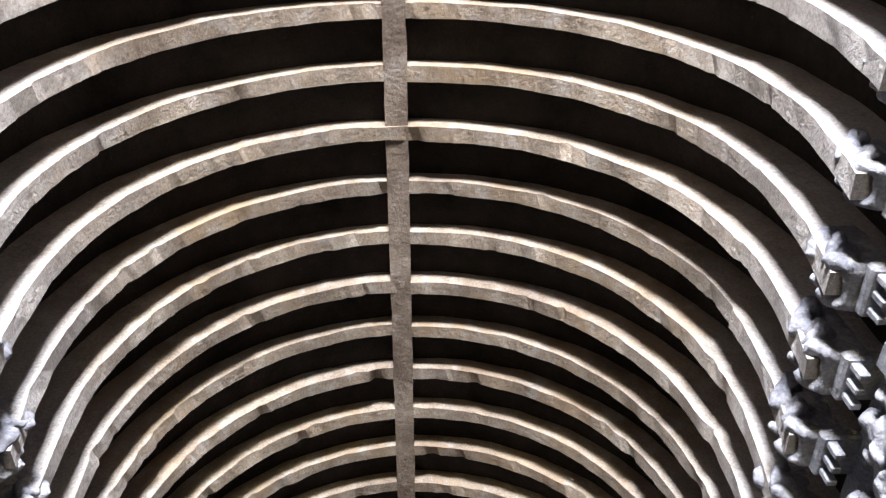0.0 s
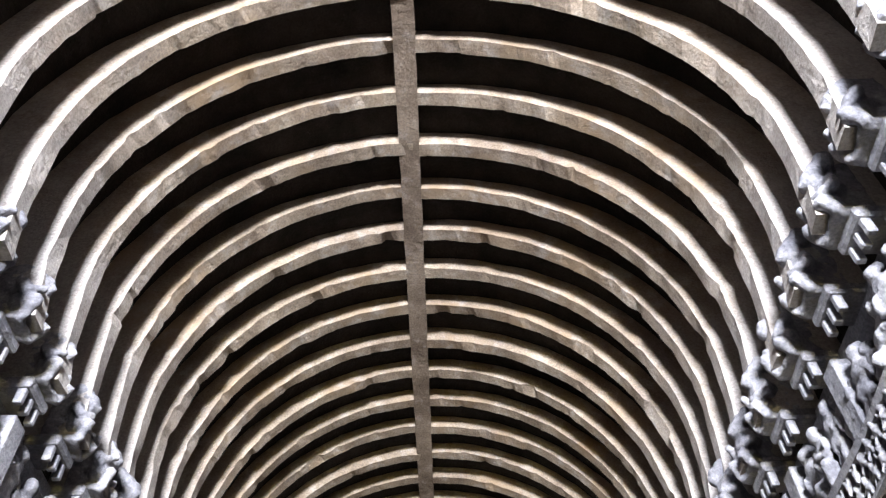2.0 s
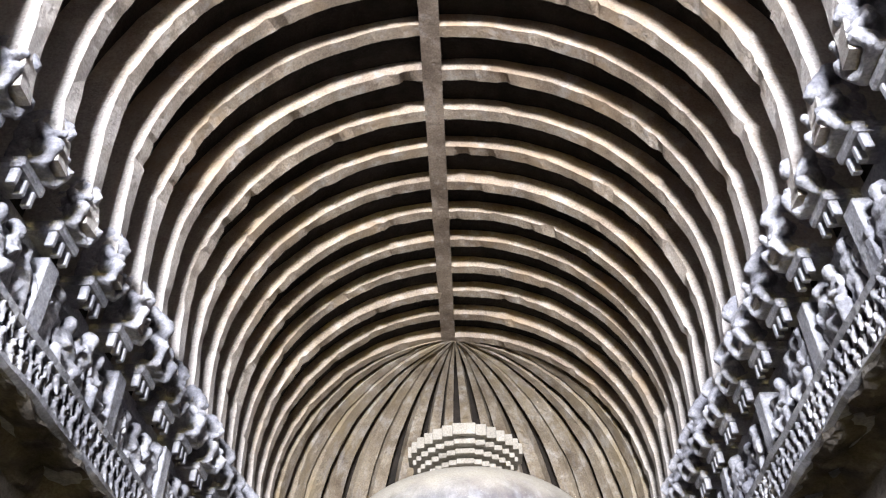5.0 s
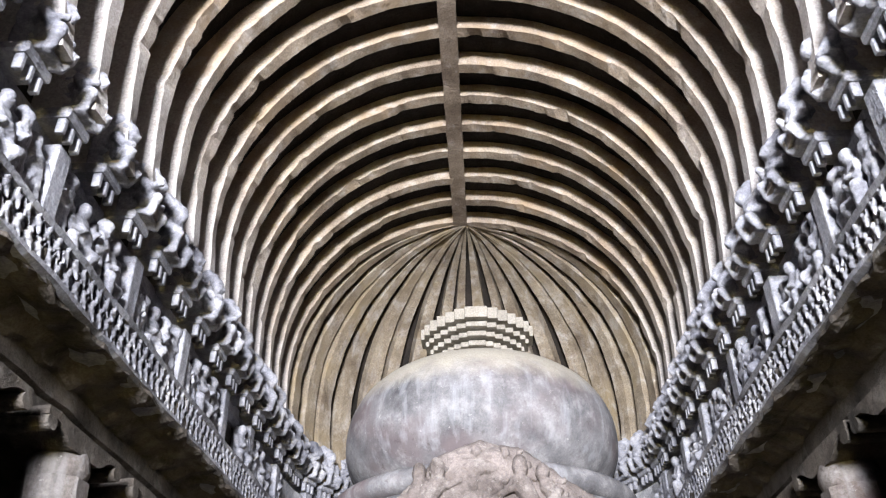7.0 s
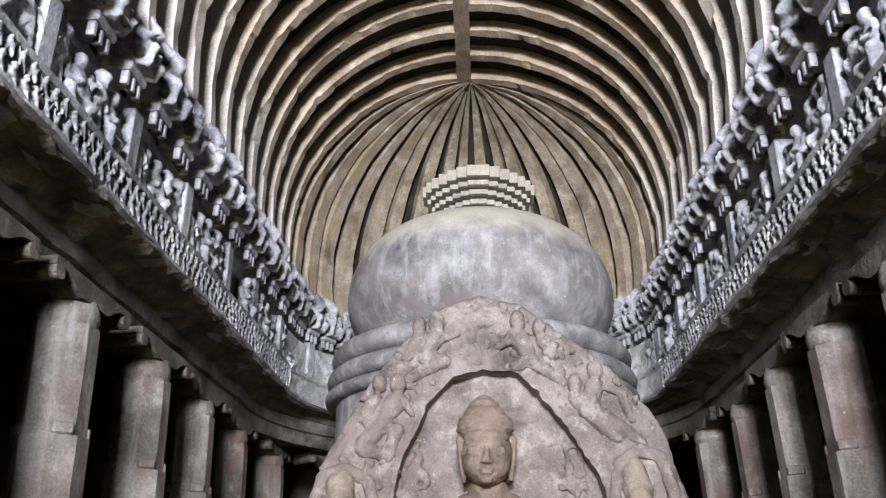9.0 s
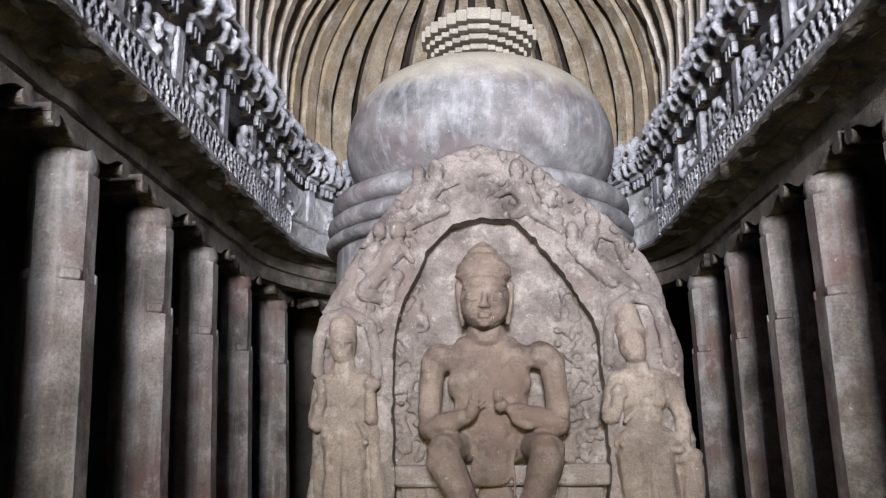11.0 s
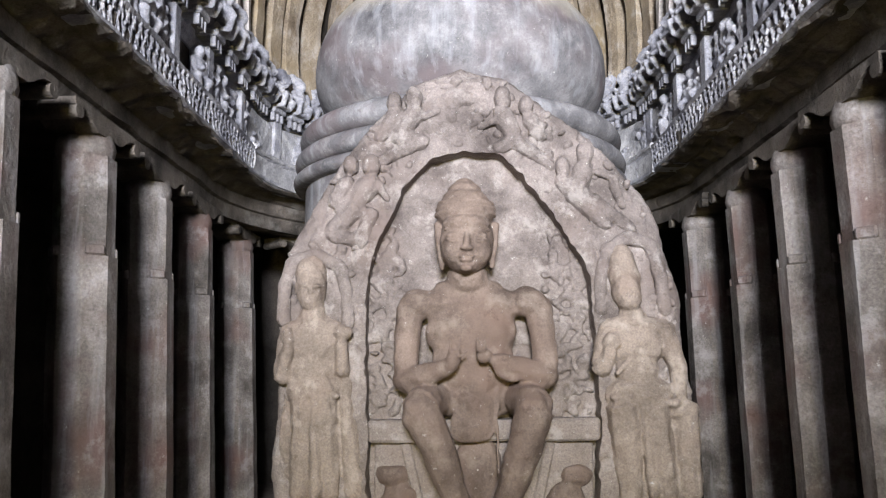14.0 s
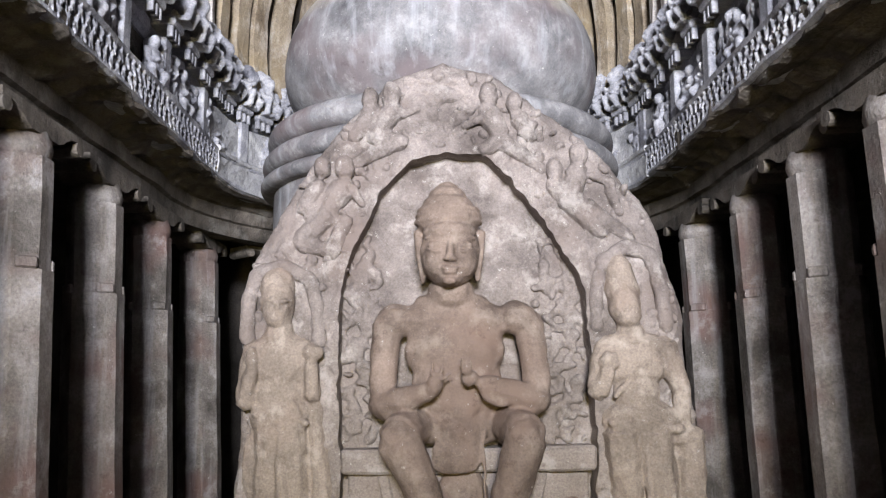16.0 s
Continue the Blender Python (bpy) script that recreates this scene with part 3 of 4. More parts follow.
EYES = [
    ('e', (0.025, 10.12, 3.311), (0.094, 0.045, 0.038)),
    ('e', (0.307, 10.12, 3.311), (0.094, 0.045, 0.038)),
    ('c', (-0.069, 10.12, 3.273), (0.026, 10.07, 3.239), 0.01, 0.013),
    ('c', (0.026, 10.07, 3.239), (0.113, 10.1, 3.269), 0.013, 0.01),
    ('c', (0.4, 10.12, 3.273), (0.306, 10.07, 3.239), 0.01, 0.013),
    ('c', (0.306, 10.07, 3.239), (0.219, 10.1, 3.27), 0.013, 0.01),
    ('c', (-0.083, 10.19, 3.393), (0.025, 10.12, 3.419), 0.014, 0.016),
    ('c', (0.025, 10.12, 3.419), (0.125, 10.1, 3.371), 0.016, 0.015),
    ('c', (0.421, 10.19, 3.393), (0.313, 10.12, 3.419), 0.014, 0.016),
    ('c', (0.313, 10.12, 3.419), (0.213, 10.1, 3.371), 0.016, 0.015),
    ('c', (-0.161, 10.48, 3.497), (-0.145, 10.42, 3.211), 0.05, 0.038),
    ('c', (-0.145, 10.42, 3.211), (-0.112, 10.42, 2.978), 0.031, 0.031),
    ('c', (0.501, 10.48, 3.497), (0.485, 10.42, 3.212), 0.05, 0.038),
    ('c', (0.485, 10.42, 3.212), (0.459, 10.42, 3.004), 0.031, 0.031),
]
HAIR = [
    ('e', (0.157, 10.46, 3.612), (0.346, 0.37, 0.226)),
    ('e', (0.151, 10.48, 3.749), (0.295, 0.34, 0.189)),
    ('e', (0.144, 10.5, 3.859), (0.214, 0.28, 0.163)),
    ('e', (0.144, 10.52, 3.951), (0.138, 0.2, 0.107)),
]
TORSO = [
    ('e', (0.177, 10.54, 2.87), (0.251, 0.24, 0.214)),
    ('e', (0.191, 10.62, 2.768), (0.415, 0.22, 0.138)),
    ('e', (0.21, 10.62, 2.585), (0.679, 0.25, 0.239)),
    ('e', (0.223, 10.6, 2.292), (0.553, 0.27, 0.415)),
    ('e', (0.242, 10.6, 1.94), (0.49, 0.27, 0.503)),
    ('e', (0.261, 10.66, 1.528), (0.528, 0.26, 0.289)),
    ('e', (-0.388, 10.62, 2.584), (0.214, 0.22, 0.189)),
    ('e', (0.872, 10.62, 2.613), (0.226, 0.22, 0.189)),
    ('e', (0.21, 10.66, 2.602), (0.767, 0.16, 0.163)),
]
ARMS = [
    ('c', (-0.492, 10.62, 2.551), (-0.528, 10.5, 1.808), 0.157, 0.145),
    ('c', (1.001, 10.62, 2.574), (1.071, 10.5, 1.864), 0.163, 0.151),
    ('c', (-0.487, 10.46, 1.707), (-0.04, 10.2, 1.853), 0.163, 0.101),
    ('c', (1.029, 10.46, 1.763), (0.504, 10.22, 1.929), 0.17, 0.101),
    ('e', (-0.515, 10.5, 1.72), (0.163, 0.18, 0.151)),
    ('e', (1.057, 10.5, 1.776), (0.163, 0.18, 0.151)),
    ('e', (0.01, 10.14, 1.924), (0.082, 0.09, 0.138), (0, 12, 0)),
    ('e', (0.354, 10.16, 1.987), (0.094, 0.08, 0.094), (0, 30, 0)),
    ('c', (-0.021, 10.08, 2.032), (-0.008, 10.07, 2.129), 0.025, 0.022),
    ('c', (0.047, 10.07, 2.019), (0.083, 10.06, 2.116), 0.025, 0.022),
    ('c', (0.084, 10.06, 1.971), (0.169, 10.05, 2.031), 0.025, 0.022),
    ('c', (0.291, 10.07, 2.045), (0.279, 10.06, 2.166), 0.031, 0.025),
    ('c', (0.352, 10.07, 2.057), (0.365, 10.06, 2.142), 0.031, 0.025),
    ('c', (0.416, 10.16, 2.0), (0.528, 10.22, 1.806), 0.038, 0.05),
    ('c', (0.528, 10.22, 1.806), (0.677, 10.26, 1.728), 0.05, 0.05),
    ('c', (0.677, 10.26, 1.728), (0.882, 10.34, 1.835), 0.05, 0.038),
]
LEGS = [
    ('c', (-0.174, 10.62, 1.52), (-0.343, 10.14, 1.414), 0.214, 0.22),
    ('c', (0.772, 10.62, 1.536), (0.9, 10.14, 1.432), 0.214, 0.22),
    ('c', (-0.341, 10.1, 1.391), (-0.134, 10.16, 0.96), 0.22, 0.195),
    ('c', (-0.134, 10.16, 0.96), (0.086, 10.2, 0.339), 0.195, 0.145),
    ('c', (0.897, 10.1, 1.408), (0.775, 10.16, 0.965), 0.22, 0.195),
    ('c', (0.775, 10.16, 0.965), (0.568, 10.2, 0.342), 0.195, 0.145),
    ('e', (0.104, 10.06, 0.155), (0.189, 0.3, 0.101)),
    ('e', (0.537, 10.06, 0.158), (0.189, 0.3, 0.101)),
    ('e', (0.294, 10.68, 1.559), (0.597, 0.2, 0.201)),
    ('e', (0.296, 10.42, 1.734), (0.163, 0.07, 0.264)),
    ('e', (0.271, 10.44, 1.51), (0.214, 0.07, 0.277)),
    ('e', (0.234, 10.46, 1.262), (0.264, 0.07, 0.226)),
    ('e', (0.221, 10.48, 1.138), (0.277, 0.06, 0.126)),
    ('c', (0.51, 10.44, 1.623), (0.529, 10.46, 0.16), 0.019, 0.025),
    ('e', (0.299, 10.72, 0.615), (0.302, 0.16, 0.566)),
]
for i in range(66):
    a = math.pi * ((i % 22) + 0.5 * (i // 22 % 2)) / 21.5
    r, up = ((0.335, 0.0), (0.328, 0.065), (0.308, 0.125))[i // 22]
    HAIR.append(("e", (0.157 - r * math.cos(a), 10.48 - r * math.sin(a), 3.60 + up), (0.03, 0.03, 0.034)))


def joined(meshes, name):
    """Several carved skins as one mesh."""
    bm_ = bmesh.new()
    for me_ in meshes:
        bm_.from_mesh(me_)
    return mesh_of(bm_, meshes[0].materials[0], name, True)


body = blobs(TORSO + ARMS + LEGS, 0.02, STATUE, "body", 0.016, 7, soften=9)
head = blobs(FACE + EYES + HAIR, 0.012, STATUE, "head", 0.006, 9, soften=3)
tagged(new("seated_statue", joined([body, head], "seated_statue")), "large brown stone seated figure with fingers joined before the chest", "statue")

# attendants


def fuller(spec_, k):
    """The same masses, thicker."""
    out = []
    for row in spec_:
        if row[0] == "e":
            out.append(("e", row[1], tuple(v * k for v in row[2]), *row[3:]))
        elif row[0] == "c":
            out.append(("c", row[1], row[2], row[3] * k, row[4] * k))
        else:
            out.append(row)
    return out


WARDEN_HEAD = [
    ('e', (-1.636, 10.58, 2.918), (0.182, 0.17, 0.226)),
    ('e', (-1.628, 10.55, 2.783), (0.176, 0.19, 0.251)),
    ('e', (-1.609, 10.5, 2.635), (0.132, 0.16, 0.151)),
    ('e', (-1.59, 10.37, 2.712), (0.031, 0.05, 0.069)),
    ('c', (-1.603, 10.56, 2.543), (-1.598, 10.6, 2.333), 0.126, 0.176),
    ('e', (-1.657, 10.38, 2.777), (0.05, 0.04, 0.025)),
    ('e', (-1.529, 10.38, 2.777), (0.05, 0.04, 0.025)),
    ('e', (-1.588, 10.38, 2.585), (0.05, 0.04, 0.022)),
]
WARDEN_BODY = [
    ('e', (-1.593, 10.6, 2.152), (0.277, 0.17, 0.264)),
    ('e', (-1.597, 10.6, 2.287), (0.314, 0.14, 0.113)),
    ('e', (-1.594, 10.61, 1.87), (0.226, 0.16, 0.251)),
    ('e', (-1.573, 10.6, 1.602), (0.264, 0.17, 0.176)),
    ('e', (-1.56, 10.68, 1.108), (0.327, 0.14, 0.691)),
    ('c', (-1.656, 10.57, 1.52), (-1.714, 10.6, 0.43), 0.132, 0.088),
    ('c', (-1.476, 10.57, 1.521), (-1.366, 10.6, 0.432), 0.132, 0.088),
    ('c', (-1.872, 10.58, 2.253), (-1.939, 10.54, 1.753), 0.094, 0.082),
    ('c', (-1.923, 10.52, 1.752), (-1.855, 10.42, 2.066), 0.075, 0.057),
    ('e', (-1.852, 10.42, 2.18), (0.057, 0.05, 0.094)),
    ('c', (-1.327, 10.58, 2.255), (-1.25, 10.56, 1.806), 0.088, 0.075),
    ('c', (-1.248, 10.54, 1.806), (-1.257, 10.46, 2.133), 0.069, 0.057),
    ('e', (-1.234, 10.46, 2.247), (0.082, 0.07, 0.075)),
    ('c', (-1.257, 10.6, 1.871), (-1.08, 10.64, 0.429), 0.063, 0.101),
    ('c', (-1.807, 10.47, 1.614), (-1.284, 10.47, 1.541), 0.025, 0.025),
    ('c', (-1.717, 10.45, 2.182), (-1.346, 10.45, 1.616), 0.022, 0.022),
    ('c', (-1.539, 10.44, 1.521), (-1.515, 10.5, 0.442), 0.038, 0.057),
]
tagged(new("attendant_statue", blobs(fuller(WARDEN_HEAD, 1.06) + fuller(WARDEN_BODY, 1.3), 0.014, RELIEF, "attendant_statue", 0.018, 8, soften=5)), "worn pale standing stone figure with a raised hand", "statue", "attendants of the seated figure")
BEARER_HEAD = [
    ('e', (1.977, 10.6, 3.03), (0.157, 0.16, 0.277), (0, -8, 0)),
    ('e', (1.99, 10.58, 2.897), (0.176, 0.17, 0.251), (0, -8, 0)),
    ('e', (2.005, 10.54, 2.75), (0.163, 0.18, 0.226), (0, -8, 0)),
    ('e', (2.026, 10.5, 2.617), (0.126, 0.15, 0.126)),
    ('e', (1.994, 10.38, 2.694), (0.031, 0.04, 0.063)),
    ('c', (2.041, 10.56, 2.552), (2.075, 10.6, 2.343), 0.119, 0.189),
    ('e', (1.93, 10.4, 2.773), (0.044, 0.035, 0.025)),
    ('e', (2.05, 10.4, 2.76), (0.044, 0.035, 0.025)),
    ('e', (2.006, 10.39, 2.587), (0.044, 0.035, 0.022)),
]
BEARER_BODY = [
    ('e', (2.096, 10.6, 2.163), (0.289, 0.18, 0.251)),
    ('e', (2.1, 10.6, 2.317), (0.352, 0.15, 0.113)),
    ('e', (2.102, 10.61, 1.851), (0.207, 0.16, 0.226)),
    ('e', (2.142, 10.6, 1.542), (0.339, 0.18, 0.189)),
    ('e', (2.23, 10.68, 1.002), (0.415, 0.14, 0.629)),
    ('c', (1.943, 10.56, 1.442), (1.997, 10.6, 0.393), 0.163, 0.107),
    ('c', (2.245, 10.56, 1.431), (2.42, 10.6, 0.396), 0.163, 0.107),
    ('c', (1.789, 10.58, 2.295), (1.697, 10.54, 1.88), 0.101, 0.094),
    ('c', (1.706, 10.52, 1.842), (1.783, 10.42, 2.052), 0.082, 0.063),
    ('e', (1.798, 10.42, 2.153), (0.082, 0.06, 0.088)),
    ('c', (2.428, 10.58, 2.297), (2.567, 10.58, 1.884), 0.107, 0.088),
    ('c', (2.567, 10.58, 1.884), (2.58, 10.56, 1.494), 0.082, 0.069),
    ('e', (2.606, 10.55, 1.395), (0.151, 0.1, 0.101)),
    ('c', (2.64, 10.6, 1.319), (2.651, 10.62, 0.456), 0.126, 0.126),
    ('c', (1.812, 10.44, 1.53), (2.508, 10.44, 1.471), 0.038, 0.044),
    ('c', (2.287, 10.46, 2.257), (1.856, 10.44, 1.803), 0.025, 0.025),
    ('c', (2.134, 10.44, 1.444), (2.241, 10.5, 0.466), 0.038, 0.05),
]
tagged(new("attendant_statue", blobs(fuller(BEARER_HEAD, 1.08) + fuller(BEARER_BODY, 1.28), 0.014, RELIEF, "attendant_statue", 0.018, 8, soften=5)), "standing stone figure with a tall crown and a lowered arm", "statue", "attendants of the seated figure")


def halo(pts, name="halo"):
    """The raised rim round an attendant's head."""
    spec_ = [("c", a, b, 0.085, 0.085) for a, b in zip(pts, pts[1:])]
    tagged(new(name, blobs(spec_, 0.018, FRONTON, name, 0.012, 9)), "raised stone rim of a halo", "relief")


halo([(-1.946, 10.600, 2.392), (-1.944, 10.600, 2.785), (-1.859, 10.600, 3.073), (-1.587, 10.600, 3.160), (-1.296, 10.600, 3.016), (-1.218, 10.600, 2.715), (-1.196, 10.600, 2.360)])
halo([(1.720, 10.600, 2.513), (1.713, 10.600, 2.864), (1.804, 10.600, 3.219), (2.044, 10.600, 3.376), (2.307, 10.600, 3.290), (2.408, 10.600, 2.936), (2.457, 10.600, 2.515)])

# pairs of flying figures round the arch
FLY = [
    [("e", (-0.697, 10.580, 5.007), (0.085, 0.1, 0.12)), ("e", (-0.463, 10.570, 5.047), (0.1, 0.1, 0.14)), ("c", (-0.442, 10.600, 4.868), (-0.635, 10.600, 4.607), 0.12, 0.1), ("c", (-0.675, 10.600, 4.870), (-0.853, 10.600, 4.571), 0.1, 0.08), ("c", (-0.634, 10.600, 4.569), (-0.344, 10.600, 4.530), 0.1, 0.08), ("c", (-0.343, 10.580, 4.525), (-0.886, 10.620, 4.278), 0.08, 0.07),
     ("c", (-0.345, 10.570, 4.820), (-0.164, 10.570, 4.894), 0.045, 0.035), ("c", (-0.779, 10.570, 4.711), (-0.964, 10.600, 4.669), 0.045, 0.035), ("c", (-0.594, 10.540, 4.664), (-0.450, 10.540, 4.722), 0.04, 0.04)],
    [("e", (-1.200, 10.580, 4.233), (0.09, 0.1, 0.11)), ("e", (-0.952, 10.570, 4.229), (0.1, 0.1, 0.13)), ("c", (-0.966, 10.600, 4.015), (-1.128, 10.600, 3.795), 0.13, 0.11), ("c", (-1.242, 10.600, 4.016), (-1.382, 10.600, 3.796), 0.1, 0.09), ("c", (-1.127, 10.600, 3.722), (-1.409, 10.600, 3.431), 0.12, 0.1), ("c", (-1.408, 10.600, 3.394), (-1.069, 10.600, 3.322), 0.09, 0.07), ("c", (-1.069, 10.600, 3.322), (-0.945, 10.600, 3.648), 0.09, 0.08), ("c", (-0.876, 10.570, 4.007), (-0.765, 10.570, 3.824), 0.05, 0.045), ("c", (-1.309, 10.570, 3.972), (-1.331, 10.570, 3.680), 0.045, 0.045), ("c", (-1.331, 10.570, 3.680), (-1.197, 10.560, 3.860), 0.04, 0.04)],
    [("e", (0.601, 10.570, 5.052), (0.1, 0.1, 0.14)), ("e", (0.882, 10.580, 4.963), (0.085, 0.1, 0.12)), ("c", (0.594, 10.600, 4.859), (0.737, 10.600, 4.598), 0.12, 0.1), ("c", (0.918, 10.600, 4.805), (1.059, 10.600, 4.595), 0.1, 0.08), ("c", (0.737, 10.600, 4.560), (0.557, 10.600, 4.436), 0.09, 0.08), ("c", (0.771, 10.580, 4.517), (1.164, 10.620, 4.231), 0.09, 0.07), ("c", (0.507, 10.570, 4.776), (0.327, 10.570, 4.703), 0.045, 0.04), ("c", (0.949, 10.550, 4.618), (1.094, 10.570, 4.720), 0.05, 0.05)],
    [("e", (1.302, 10.580, 4.206), (0.085, 0.1, 0.13)), ("e", (1.565, 10.570, 4.377), (0.1, 0.1, 0.13)), ("c", (1.551, 10.600, 4.188), (1.476, 10.600, 3.933), 0.12, 0.11), ("c", (1.301, 10.600, 4.043), (1.439, 10.600, 3.824), 0.1, 0.09), ("c", (1.475, 10.600, 3.860), (1.785, 10.600, 3.535), 0.12, 0.09), ("c", (1.615, 10.600, 3.824), (2.101, 10.620, 3.467), 0.1, 0.07), ("c", (1.723, 10.570, 4.143), (1.937, 10.600, 4.076), 0.05, 0.05), ("c", (1.399, 10.550, 3.850), (1.575, 10.550, 3.885), 0.05, 0.045), ("c", (1.900, 10.600, 4.004), (2.000, 10.600, 3.750), 0.06, 0.05)],
    [("e", (0.087, 10.640, 5.065), (0.24, 0.08, 0.1)), ("e", (-0.021, 10.640, 4.877), (0.1, 0.08, 0.12)), ("e", (0.270, 10.640, 4.800), (0.12, 0.08, 0.1)), ("c", (-0.169, 10.640, 5.219), (0.342, 10.640, 5.229), 0.05, 0.05), ("c", (-0.093, 10.640, 4.615), (0.414, 10.640, 4.611), 0.05, 0.04), ("e", (0.161, 10.630, 4.670), (0.06, 0.07, 0.12))],
]
for i, spec in enumerate(FLY):
    nm, lb, ct = ("flying_couple", "pair of small carved flying figures on the arch", "statue") if i < 4 else ("leaf_crest", "worn carved leaf crest at the head of the arch", "relief")
    tagged(new(nm, blobs(fuller(spec, 1.12), 0.016, FRONTON, nm, 0.014, 10)), lb, ct, "flying figures on the arch" if i < 4 else "")

# worn scrolls and clouds that fill the arch between the figures
spec = []
oo, qq = resample(OUTER, 200), resample(INNER, 200)
for i in range(230):
    j = rng.randrange(22, 178)
    p = oo[j].lerp(qq[j], rng.uniform(0.06, 0.92))
    spec.append(("e", (p.x, YS + 0.03, p.y), (rng.uniform(0.03, 0.1), rng.uniform(0.04, 0.085), rng.uniform(0.03, 0.08)), (0, rng.uniform(-80, 80), 0)))
tagged(new("scroll_relief", blobs(spec, 0.018, FRONTON, "scroll_relief", 0.02, 12)), "worn shallow scroll carving over the face of the arch", "relief", kind="stuff")

# crouching beasts below the throne
L1 = [("e", (-0.663, 10.730, 0.635), (0.2, 0.12, 0.14)), ("e", (-0.590, 10.730, 0.400), (0.22, 0.12, 0.2)), ("c", (-0.798, 10.730, 0.363), (-0.829, 10.730, 0.128), 0.06, 0.06), ("c", (-0.417, 10.730, 0.369), (-0.380, 10.730, 0.135), 0.07, 0.06)]
L2 = [("e", (1.425, 10.730, 0.662), (0.2, 0.12, 0.13)), ("e", (1.298, 10.730, 0.393), (0.22, 0.12, 0.2)), ("c", (1.468, 10.730, 0.363), (1.532, 10.730, 0.165), 0.06, 0.06), ("c", (1.128, 10.730, 0.391), (1.092, 10.730, 0.158), 0.07, 0.06)]
for spec in (L1, L2):
    tagged(new("lion_statue", blobs(spec, 0.018, STATUE, "lion_statue", 0.035, 6)), "worn small crouching stone beast below the throne", "statue", "beasts of the throne")

# little orange boards in front of the group
ORANGE = bpy.data.materials.new("orange_board")
ORANGE.use_nodes = True
ORANGE.node_tree.nodes["Principled BSDF"].inputs["Base Color"].default_value = (0.85, 0.36, 0.14, 1)
ORANGE.node_tree.nodes["Principled BSDF"].inputs["Roughness"].default_value = 0.5
INK = bpy.data.materials.new("dark_ink")
INK.use_nodes = True
INK.node_tree.nodes["Principled BSDF"].inputs["Base Color"].default_value = (0.06, 0.03, 0.02, 1)
for p in ((-1.357, 10.150, 0.193), (2.763, 10.150, 0.233)):
    root = empty("sign_board", "small orange board on a short stand before the statues", "sign", "orange boards", at=p)
    bm = bmesh.new()
    box(bm, (0, 0, 0), (0.42, 0.02, 0.15), bevel=0.004, rx=-12)
    part("board", bm, ORANGE, root)
    for x, w in ((-0.09, 0.14), (0.09, 0.17)):
        bm = bmesh.new()
        box(bm, (x, -0.014, 0.02), (w, 0.004, 0.025), rx=-12)
        part("bar", bm, INK, root)
    bm = bmesh.new()
    h = p[2] - 0.2
    box(bm, (0, 0.03, -h / 2 - 0.02), (0.04, 0.03, max(h, 0.06)))
    part("stand", bm, INK, root)

# ---------------------------------------------------------------- carved friezes
# small figure kinds, about one unit tall, facing -y


def kind_standing(lean):
    return [("e", (lean * 0.1, -0.02, 0.9), (0.085, 0.09, 0.11)), ("e", (lean * 0.06, 0, 0.66), (0.16, 0.1, 0.17)), ("e", (0, 0, 0.48), (0.13, 0.09, 0.14)), ("c", (-0.06, 0, 0.45), (-0.1, -0.02, 0.03), 0.08, 0.055), ("c", (0.06, 0, 0.45), (0.09, -0.03, 0.03), 0.08, 0.055),
            ("c", (-0.16, 0, 0.74), (-0.23, -0.03, 0.5), 0.055, 0.05), ("c", (-0.23, -0.03, 0.5), (-0.16, -0.12, 0.62), 0.045, 0.04), ("c", (0.16, 0, 0.74), (0.24, -0.03, 0.46), 0.055, 0.045), ("e", (lean * 0.1, 0.03, 0.97), (0.1, 0.08, 0.07))]


def kind_seated():
    return [("e", (0, -0.04, 0.86), (0.1, 0.1, 0.13)), ("e", (0, 0, 0.58), (0.2, 0.12, 0.2)), ("e", (0, 0, 0.4), (0.17, 0.13, 0.14)), ("c", (-0.2, 0, 0.66), (-0.24, -0.06, 0.42), 0.06, 0.055), ("c", (0.2, 0, 0.66), (0.24, -0.06, 0.42), 0.06, 0.055), ("c", (-0.24, -0.06, 0.42), (-0.04, -0.17, 0.5), 0.05, 0.045), ("c", (0.24, -0.06, 0.42), (0.04, -0.17, 0.5), 0.05, 0.045),
            ("c", (-0.1, 0, 0.3), (-0.26, -0.17, 0.27), 0.09, 0.08), ("c", (0.1, 0, 0.3), (0.26, -0.17, 0.27), 0.09, 0.08), ("c", (-0.24, -0.17, 0.25), (-0.12, -0.12, 0.02), 0.075, 0.055), ("c", (0.24, -0.17, 0.25), (0.12, -0.12, 0.02), 0.075, 0.055), ("b", (0, 0.05, 0.16), (0.5, 0.18, 0.2))]


def kind_dwarf(s):
    return [("e", (0.05 * s, -0.06, 0.8), (0.17, 0.15, 0.19)), ("e", (0, -0.03, 0.45), (0.25, 0.17, 0.25)), ("c", (-0.2, 0, 0.55), (-0.34, -0.04, 0.85 if s > 0 else 0.35), 0.08, 0.07), ("c", (0.2, 0, 0.55), (0.34, -0.04, 0.35 if s > 0 else 0.85), 0.08, 0.07), ("c", (-0.12, -0.03, 0.3), (-0.26, -0.1, 0.03), 0.11, 0.08), ("c", (0.12, -0.03, 0.3), (0.22 + 0.06 * s, -0.12, 0.05), 0.11, 0.08)]


